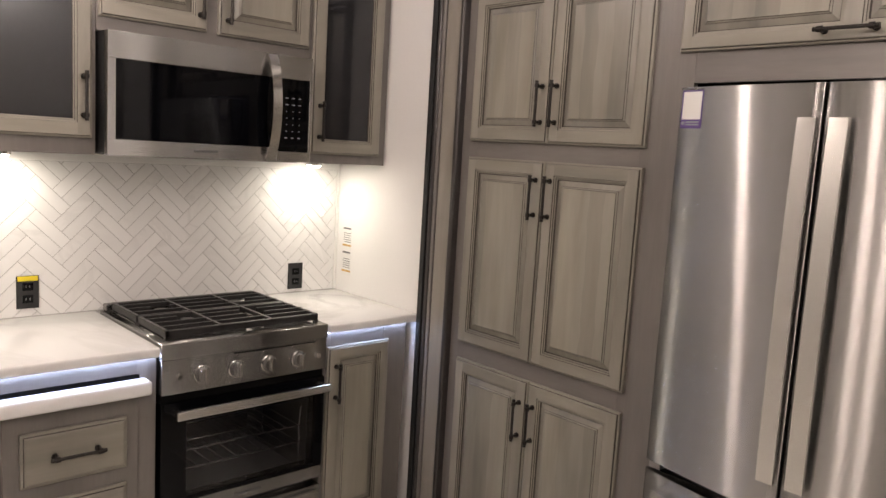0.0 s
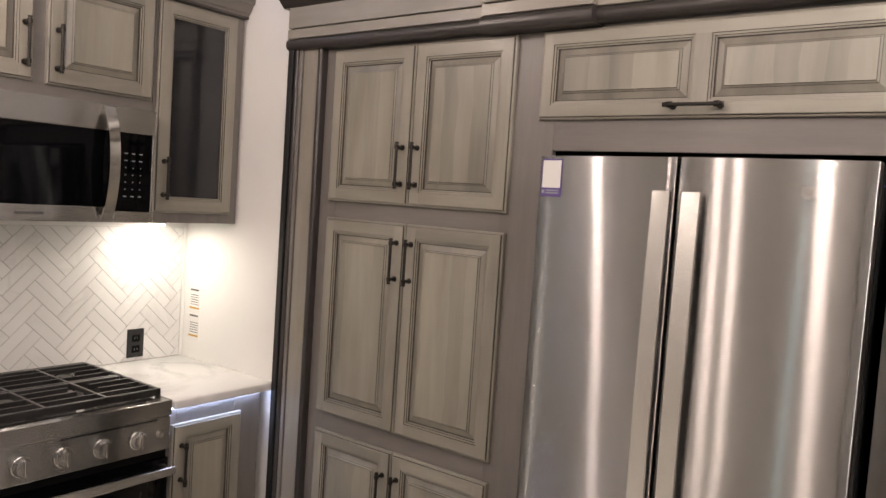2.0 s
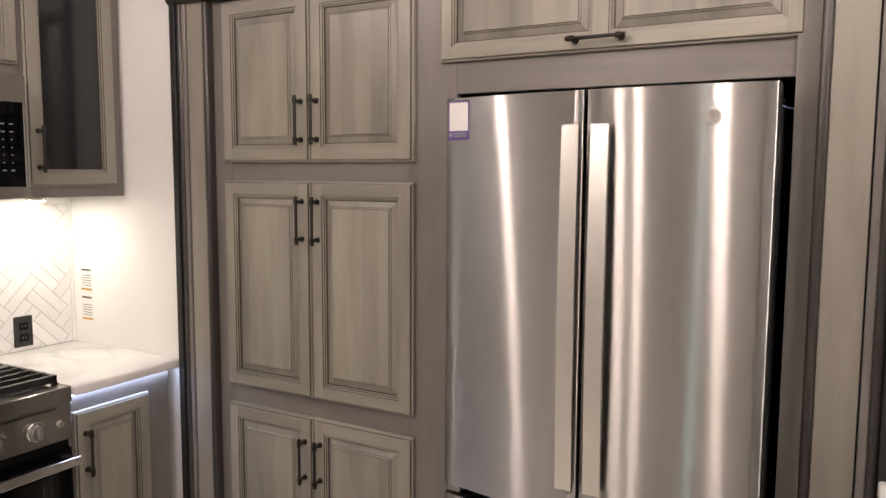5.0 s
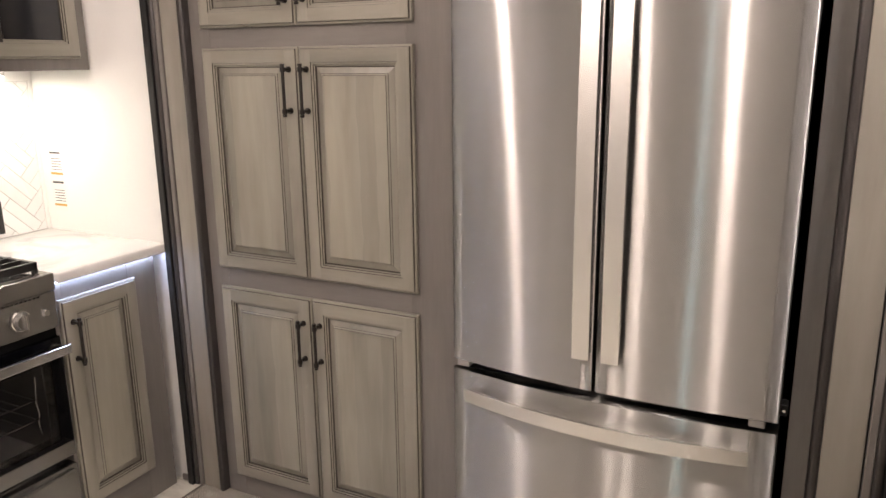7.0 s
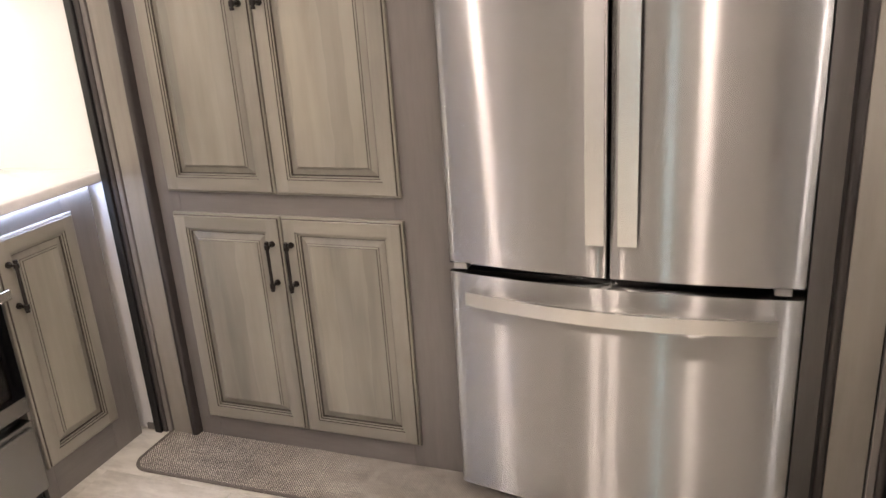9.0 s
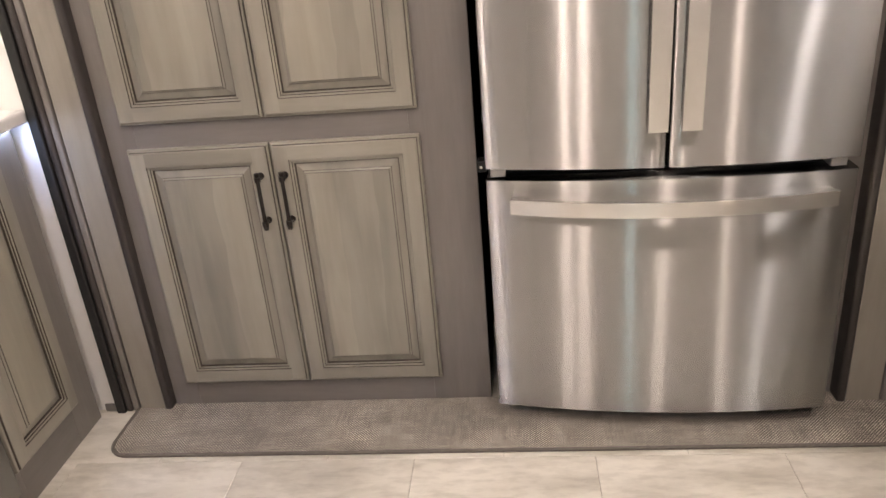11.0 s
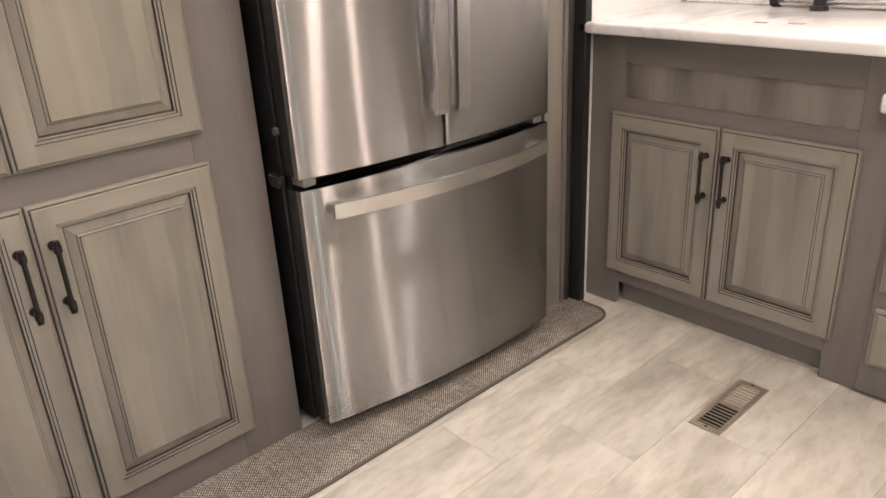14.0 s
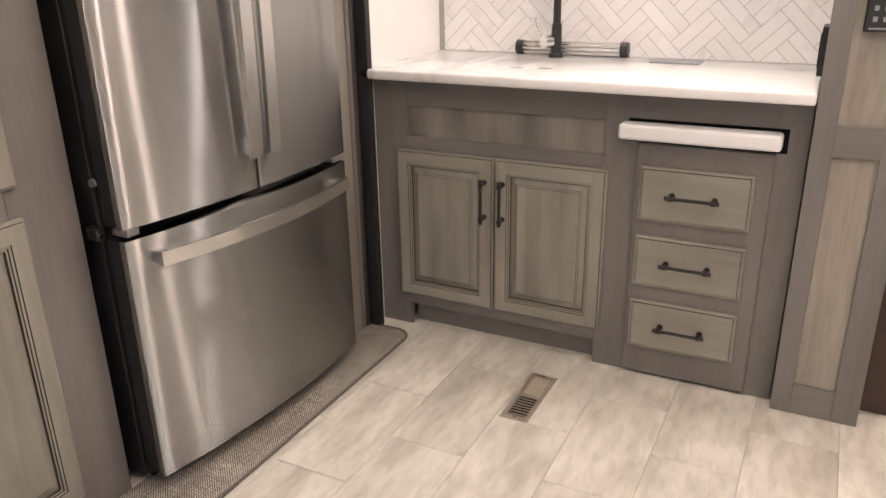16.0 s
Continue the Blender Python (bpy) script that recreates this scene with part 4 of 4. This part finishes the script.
def outlet(name, x, y, z, out, label, tag=False):
    """A black duplex outlet on a wall that looks along out * y."""
    o = thing(name, (x, y, z), label, "outlet", "black wall outlets")
    part("plate", box(x - 0.036, x + 0.036, y, y + out * 0.006, z - 0.058, z + 0.058, 0.002), black, o)
    for dz in (-0.024, 0.020):
        s = part("socket", box(x - 0.017, x + 0.017, y + out * 0.006, y + out * 0.008, z + dz - 0.014, z + dz + 0.014, 0.0015), gloss_black, o)
        for dx in (-0.006, 0.006):
            part("slot", box(x + dx - 0.001, x + dx + 0.001, y + out * 0.0078, y + out * 0.0085, z + dz - 0.004, z + dz + 0.005), enamel, s)
    if tag:
        part("tag", box(x - 0.032, x + 0.032, y + out * 0.006, y + out * 0.0072, z + 0.040, z + 0.057), yellow, o, "yellow warning label")


outlet("outlet", 1.801, BY - 0.0005, 0.990, -1, "black duplex outlet in the tiled wall")
outlet("outlet", 0.728, BY - 0.0005, 1.004, -1, "black duplex outlet with yellow label in the tiled wall", True)
for y0, y1, z0, z1 in ((2.795, 2.872, 1.108, 1.213), (2.795, 2.872, 0.991, 1.104)):
    s = thing("label", (WX, (y0 + y1) / 2, (z0 + z1) / 2), "small white printed instruction label on the white panel", "label", "instruction labels")
    part("sheet", box(WX - 0.0008, WX, y0, y1, z0, z1), paper, s)
    part("print", box(WX - 0.0014, WX - 0.0008, y0 + 0.01, y1 - 0.01, z1 - 0.012, z1 - 0.005), ink, s)
    part("print", box(WX - 0.0014, WX - 0.0008, y0 + 0.006, y1 - 0.006, z0 + 0.016, z0 + 0.024), ochre, s)
    for k in range(5):
        part("print", box(WX - 0.0014, WX - 0.0008, y0 + 0.01, y1 - 0.014, z0 + 0.034 + k * 0.010, z0 + 0.0365 + k * 0.010), ink, s)

# ---- sink side ----
ST, SU = 0.946, 0.913
sink_base = thing("sink_cabinet", (1.3, -0.2, 0), "grey-glazed sink base with two doors and false front", "cabinet")
base_frame(sink_base, SY, 1, ((1.840, WS - 0.001), (1.042, 1.150), (0.590, 0.670)), ((1.150, 1.840, 0.822, SU), (1.150, 1.840, 0.655, 0.715), (0.655, 1.060, 0.830, SU)), 0.590, WS - 0.001, SU)
part("rail", box(1.150, 1.840, SY - 0.0005, SY - 0.02, 0.085, 0.150, 0.001), frame_h, sink_base)
part("false_front", box(1.150, 1.840, SY - 0.010, SY - 0.019, 0.715, 0.822), rustic_h, sink_base, "recessed mottled wood panel")
part("toe_kick", box(1.150, 1.840, SY - 0.045, SY - 0.055, 0.0, 0.085), frame_h, sink_base)
cabinet_door(sink_base, "y", (1.874, SY + 0.0005, 0.128), 0.365, 0.543, handle=(0.334, 0.400, "v"))
cabinet_door(sink_base, "y", (1.506, SY + 0.0005, 0.128), 0.374, 0.543, handle=(0.032, 0.400, "v"))
part("pull_out_front", box(0.668, 1.044, SY, SY + 0.016, 0.012, 0.765, 0.003), frame_v, sink_base)
for z0, z1 in ((0.533, 0.700), (0.320, 0.483), (0.107, 0.270)):
    drawer_front(sink_base, "y", (1.030, SY + 0.0165, z0), 0.318, z1 - z0)
# the shade round the sink-side board, as a near-black strip
part("slot", box(0.642, 1.080, SY - 0.012, SY + 0.0012, 0.7655, 0.834), shade_black, sink_base)
part("pull_out_board", box(0.655, 1.098, SY + 0.001, SY + 0.062, 0.780, 0.827, 0.011, 4), resin_white, sink_base, "white pull-out work board", smooth=True)
tagged(part("worktop", box(0.588, WS - 0.002, SB + 0.001, 0.112, SU, ST, 0.008, 3), solid_white, smooth=True), "white veined solid-surface sink worktop", "worktop")

pillar = thing("end_panel", (0.47, -0.2, 0), "tall grey end panel with recessed rustic wood insets", "panel")
PF = 0.082
for a, b in ((0.532, 0.586), (0.354, 0.422)):
    part("stile", box(a, b, PF, PF - 0.022, 0, 2.35, 0.0015), frame_v, pillar)
for z0, z1 in ((0, 0.095), (0.780, 0.862), (1.62, 1.70), (2.27, 2.35)):
    part("rail", box(0.422, 0.532, PF - 0.0005, PF - 0.022, z0, z1, 0.001), frame_h, pillar)
part("body", box(0.356, 0.584, PF - 0.022, SB, 0, 2.35), frame_v, pillar)
for z0, z1 in ((0.095, 0.780), (0.862, 1.62), (1.70, 2.27)):
    part("inset", box(0.422, 0.532, PF - 0.012, PF - 0.0215, z0, z1), rustic_v, pillar, "recessed rustic wood inset")
ctrl = thing("control_panel", (0.487, PF, 1.15), "small black wall control panel with pale buttons", "control panel")
part("case", box(0.425, 0.512, PF - 0.012, PF + 0.010, 1.098, 1.235, 0.004), black, ctrl)
for r in range(3):
    for k in range(3):
        part("button", box(0.440 + k * 0.022, 0.450 + k * 0.022, PF + 0.010, PF + 0.0112, 1.122 + r * 0.026, 1.134 + r * 0.026, 0.001), key_white, ctrl)
part("label_bar", box(0.438, 0.500, PF + 0.010, PF + 0.0108, 1.104, 1.108), key_white, ctrl)
side = thing("outlet", (0.590, -0.06, 1.02), "black outlet box on the side of the end panel", "outlet", "black wall outlets")
part("plate", box(0.586, 0.602, -0.115, -0.010, 0.972, 1.100, 0.004), black, side)
part("socket", box(0.602, 0.605, -0.085, -0.040, 0.990, 1.080, 0.001), gloss_black, side)

chest = thing("side_cabinet", (0.30, -0.2, 0), "dark brown wooden cabinet side beyond the end panel", "cabinet")
part("side_panel", box(0.270, 0.350, -0.44, -0.02, 0.0, 0.80, 0.004), mahogany, chest)
top_strip = thing("led_strip", (0.9, 2.80, 2.38), "cool white led strip on top of the wall cabinets", "light strip")
part("diffuser", box(-0.35, 1.98, 2.800, 2.812, 2.3005, 2.306), strip_glow, top_strip)

tap = thing("faucet", (1.458, -0.3950, ST), "matte black pull-down kitchen faucet with lever", "faucet")
part("base", add_rod(bmesh.new(), (1.458, -0.395, ST), (1.458, -0.395, ST + 0.014), 0.027, 0.024, 24), black, tap, smooth=True)
part("body", add_rod(bmesh.new(), (1.458, -0.395, ST + 0.014), (1.458, -0.395, ST + 0.115), 0.019, 0.018, 20), black, tap, smooth=True)
arc = [(1.458, -0.395, ST + 0.11), (1.458, -0.395, ST + 0.30)] + [(1.458, -0.395 + 0.09 * (1 - math.cos(a)), ST + 0.30 + 0.09 * math.sin(a)) for a in (math.pi * k / 10 for k in range(1, 11))] + [(1.458, -0.24, ST + 0.22)]
part("spout", add_tube(bmesh.new(), arc, 0.0135, 14), black, tap, smooth=True)
part("lever_hub", add_rod(bmesh.new(), (1.474, -0.380, ST + 0.055), (1.492, -0.352, ST + 0.055), 0.022, 0.021, 24), satin, tap, "brushed round lever hub", smooth=True)
part("lever", add_rod(bmesh.new(), (1.494, -0.362, ST + 0.070), (1.535, -0.372, ST + 0.140), 0.006, 0.005, 12), satin, tap, smooth=True)
rack = thing("roll_up_rack", (1.42, -0.45, ST), "rolled-up steel bar drying rack with black ends", "drying rack")
rm = pose(1.418, -0.448, ST + 0.0265, 0, 0, 2)
for k in range(8):
    a = 2 * math.pi * k / 8
    bm = add_rod(bmesh.new(), (-0.185, 0.019 * math.cos(a), 0.019 * math.sin(a)), (0.185, 0.019 * math.cos(a), 0.019 * math.sin(a)), 0.0042, seg=10)
    part("bar", bm, satin, rack, m=rm, smooth=True)
for a, b in ((-0.205, -0.178), (0.178, 0.205)):
    part("end_strap", add_rod(bmesh.new(), (a, 0, 0), (b, 0, 0), 0.026, seg=18), black, rack, m=rm, smooth=True)
pop = thing("outlet_cover", (1.03, -0.40, ST), "flat dark pop-up outlet cover set in the worktop", "outlet")
part("plate", box(0.955, 1.115, -0.440, -0.345, ST - 0.002, ST + 0.0025, 0.001), enamel, pop)
for k in range(2):
    part("print", box(0.972 + k * 0.072, 1.028 + k * 0.072, -0.420, -0.365, ST + 0.0025, ST + 0.003), key_white, pop)
for x0, x1, y in ((1.470, 1.505, -0.090), (1.375, 1.415, -0.105)):
    c = thing("finger_notch", (x0, y, ST), "dark finger notch in the flush sink cover", "notch", "sink cover notches")
    part("notch", box(x0, x1, y - 0.012, y + 0.012, ST - 0.002, ST + 0.0012, 0.0005), enamel, c)

vent = thing("floor_vent", (1.258, 0.328, 0), "bronze metal floor vent with slotted grille", "vent")
VX0, VX1, VY0, VY1 = 1.215, 1.302, 0.190, 0.468
bm = bmesh.new()
for a, b, c, d in ((VX0, VX0 + 0.014, VY0, VY1), (VX1 - 0.014, VX1, VY0, VY1), (VX0 + 0.014, VX1 - 0.014, VY0, VY0 + 0.022), (VX0 + 0.014, VX1 - 0.014, VY1 - 0.022, VY1)):
    add_box(bm, a, b, c, d, 0.0, 0.004, 0.001)
part("frame", bm, grille, vent)
# thin near-black plate that stands for the dark depth below the slats
part("duct", box(VX0 + 0.013, VX1 - 0.013, VY0 + 0.02, VY1 - 0.02, 0.0, 0.0012), shade_black, vent)
part("damper", box(VX0 + 0.016, VX1 - 0.016, VY0 + 0.022, (VY0 + VY1) / 2, 0.0013, 0.0017), paint("cream_damper", (0.55, 0.50, 0.42), 0.5), vent, "cream damper plate under the slats")
part("slat", box(VX0 + 0.014, VX1 - 0.014, (VY0 + VY1) / 2 - 0.006, (VY0 + VY1) / 2 + 0.006, 0.001, 0.0038), grille, vent)
for k in range(16):
    y = VY0 + 0.027 + k * 0.0146
    part("slat", box(VX0 + 0.014, VX1 - 0.014, y, y + 0.0048, 0.001, 0.0036), grille, vent)
for y in (VY0 + 0.011, VY1 - 0.011):
    part("screw", add_rod(bmesh.new(), ((VX0 + VX1) / 2, y, 0.004), ((VX0 + VX1) / 2, y, 0.0052), 0.004), chrome, vent)

runner = thing("runner_rug", (1.9, 1.2, 0), "grey-brown woven runner rug with dark bound edge", "rug")


def rounded(x0, x1, y0, y1, r, n=8):
    pts = []
    for cx, cy, a0 in ((x1 - 0.001, y0, None), (x1 - 0.001, y1, None), (x0 + r, y1 - r, 90), (x0 + r, y0 + r, 180)):
        if a0 is None:
            pts.append((cx, cy))
        else:
            pts += [(cx + r * math.cos(radians(a0 + 90 * k / n)), cy + r * math.sin(radians(a0 + 90 * k / n))) for k in range(n + 1)]
    return pts


part("weave", add_prism(bmesh.new(), rounded(1.805, 2.034, 0.110, 2.235, 0.055), "z", 0.0005, 0.0065), weave, runner)
edge = rounded(1.800, 2.036, 0.105, 2.240, 0.06)
part("binding", add_tube(bmesh.new(), [(x, y, 0.005) for x, y in edge[1:]] + [(edge[0][0], edge[0][1], 0.005)], 0.0052, 8), binding, runner, "dark bound edge", smooth=True)

# ---- tiles, last ----


def clip(poly, inside, cross):
    out = []
    for a, b in zip(poly, poly[1:] + poly[:1]):
        if inside(a):
            out.append(a)
        if inside(a) != inside(b):
            out.append(cross(a, b))
    return out


def clip_rect(poly, u0, u1, v0, v1):
    for k, lim, s in ((0, u0, 1), (0, u1, -1), (1, v0, 1), (1, v1, -1)):
        def cross(a, b):
            t = (lim - a[k]) / (b[k] - a[k])
            return (a[0] + t * (b[0] - a[0]), a[1] + t * (b[1] - a[1]))
        poly = clip(poly, lambda p: s * (p[k] - lim) > 0, cross)
        if len(poly) < 3:
            return []
    return poly


def herringbone(parent, u0, u1, v0, v1, y, out, w, length, cu, cv, most=300):
    """Narrow tiles, in pairs, laid in a herringbone at 45 degrees on a wall that looks along out * y."""
    g, c = 0.0011, math.cos(math.pi / 4)
    reach = int((u1 - u0 + v1 - v0) / w) + 8
    made = 0
    for i in range(-reach, reach):
        for j in range(-12, 13):
            ox, oy = i * w + j * length, i * w - j * length
            for a, b, e, f in ((0, length, 0, w), (length, length + w, w - length, w)):
                a, b, e, f = a + ox, b + ox, e + oy, f + oy
                halves = ((a, b, e, (e + f) / 2), (a, b, (e + f) / 2, f)) if b - a > f - e else ((a, (a + b) / 2, e, f), ((a + b) / 2, b, e, f))
                for p, q, r, t in halves:
                    made = lay(parent, p + g, q - g, r + g, t - g, u0, u1, v0, v1, y, out, cu, cv, c, made, most)


def lay(parent, a, b, e, f, u0, u1, v0, v1, y, out, cu, cv, c, made, most):
    quad = [((p - q) * c + cu, (p + q) * c + cv) for p, q in ((a, e), (b, e), (b, f), (a, f))]
    poly = clip_rect(quad, u0, u1, v0, v1)
    if len(poly) < 3 or made >= most:
        return made
    area = abs(sum(p[0] * q[1] - q[0] * p[1] for p, q in zip(poly, poly[1:] + poly[:1]))) / 2
    if area < 4e-5:
        return made
    mx, mz = sum(p[0] for p in poly) / len(poly), sum(p[1] for p in poly) / len(poly)
    bm = bmesh.new()
    back = [bm.verts.new((p[0] - mx, 0, p[1] - mz)) for p in poly]
    front = [bm.verts.new((p[0] - mx, out * 0.0050, p[1] - mz)) for p in poly]
    for k in range(len(poly)):
        m2 = (k + 1) % len(poly)
        bm.faces.new((back[k], back[m2], front[m2], front[k]))
    bm.faces.new(front)
    part("tile", bm, marble, parent, m=pose(mx, y, mz))
    return made + 1


splash_n = tagged(part("backsplash_range", box(-0.40, WX - 0.014, BY + 0.0005, BY + 0.004, CT - 0.02, 1.488), grout), "white marble herringbone backsplash behind the range", "backsplash", kind="structure")
herringbone(splash_n, -0.398, WX - 0.018, CT + 0.001, 1.462, BY + 0.0035, -1, TW, TN, NU, NV)
tagged(part("trim_tile_top", box(-0.40, WX - 0.001, BY - 0.006, BY + 0.003, 1.463, 1.499, 0.001), wall_white), "white strip above the tiles", "trim", kind="structure")
tagged(part("trim_tile_side", box(WX - 0.017, WX - 0.001, BY - 0.006, BY + 0.003, CT, 1.462, 0.001), wall_white), "white strip beside the tiles", "trim", kind="structure")
splash_s = tagged(part("backsplash_sink", box(0.588, WS - 0.002, SB - 0.004, SB - 0.0005, ST - 0.02, 1.75), grout), "white marble herringbone backsplash behind the sink", "backsplash", kind="structure")
herringbone(splash_s, 0.588, WS - 0.020, ST + 0.001, 1.748, SB - 0.0035, 1, TW, TN, SU0, SV0)
tagged(part("trim_tile_sink", box(WS - 0.019, WS - 0.001, SB - 0.003, SB + 0.006, ST, 1.75, 0.001), paint("grey_edge_strip", (0.35, 0.33, 0.31), 0.4)), "grey edge strip beside the sink tiles", "trim", kind="structure")

PX, PY = 0.2305, 0.4615
me = bpy.data.meshes.new("tile")
bm = bmesh.new()
g = 0.0006
a, b = PX / 2 - g, PY / 2 - g
top = [bm.verts.new((sx * (a - 0.0012), sy * (b - 0.0012), 0)) for sx, sy in ((-1, -1), (1, -1), (1, 1), (-1, 1))]
low = [bm.verts.new((sx * a, sy * b, -0.0012)) for sx, sy in ((-1, -1), (1, -1), (1, 1), (-1, 1))]
bot = [bm.verts.new((sx * a, sy * b, -0.004)) for sx, sy in ((-1, -1), (1, -1), (1, 1), (-1, 1))]
bm.faces.new(top)
for k in range(4):
    bm.faces.new((low[k], low[(k + 1) % 4], top[(k + 1) % 4], top[k]))
    bm.faces.new((bot[k], bot[(k + 1) % 4], low[(k + 1) % 4], low[k]))
bm.to_mesh(me)
bm.free()
me.materials.append(vinyl)
for i in range(-2, 23):
    for j in range(-4, 7):
        cx, cy = 1.778 + PX / 2 - i * PX, 0.463 + PY / 2 + j * PY + (PY / 2 if i % 2 == 0 else 0)
        if X0 < cx < X1 and Y0 < cy < Y1:
            place_part("tile", me, floor, m=pose(cx, cy, 0))
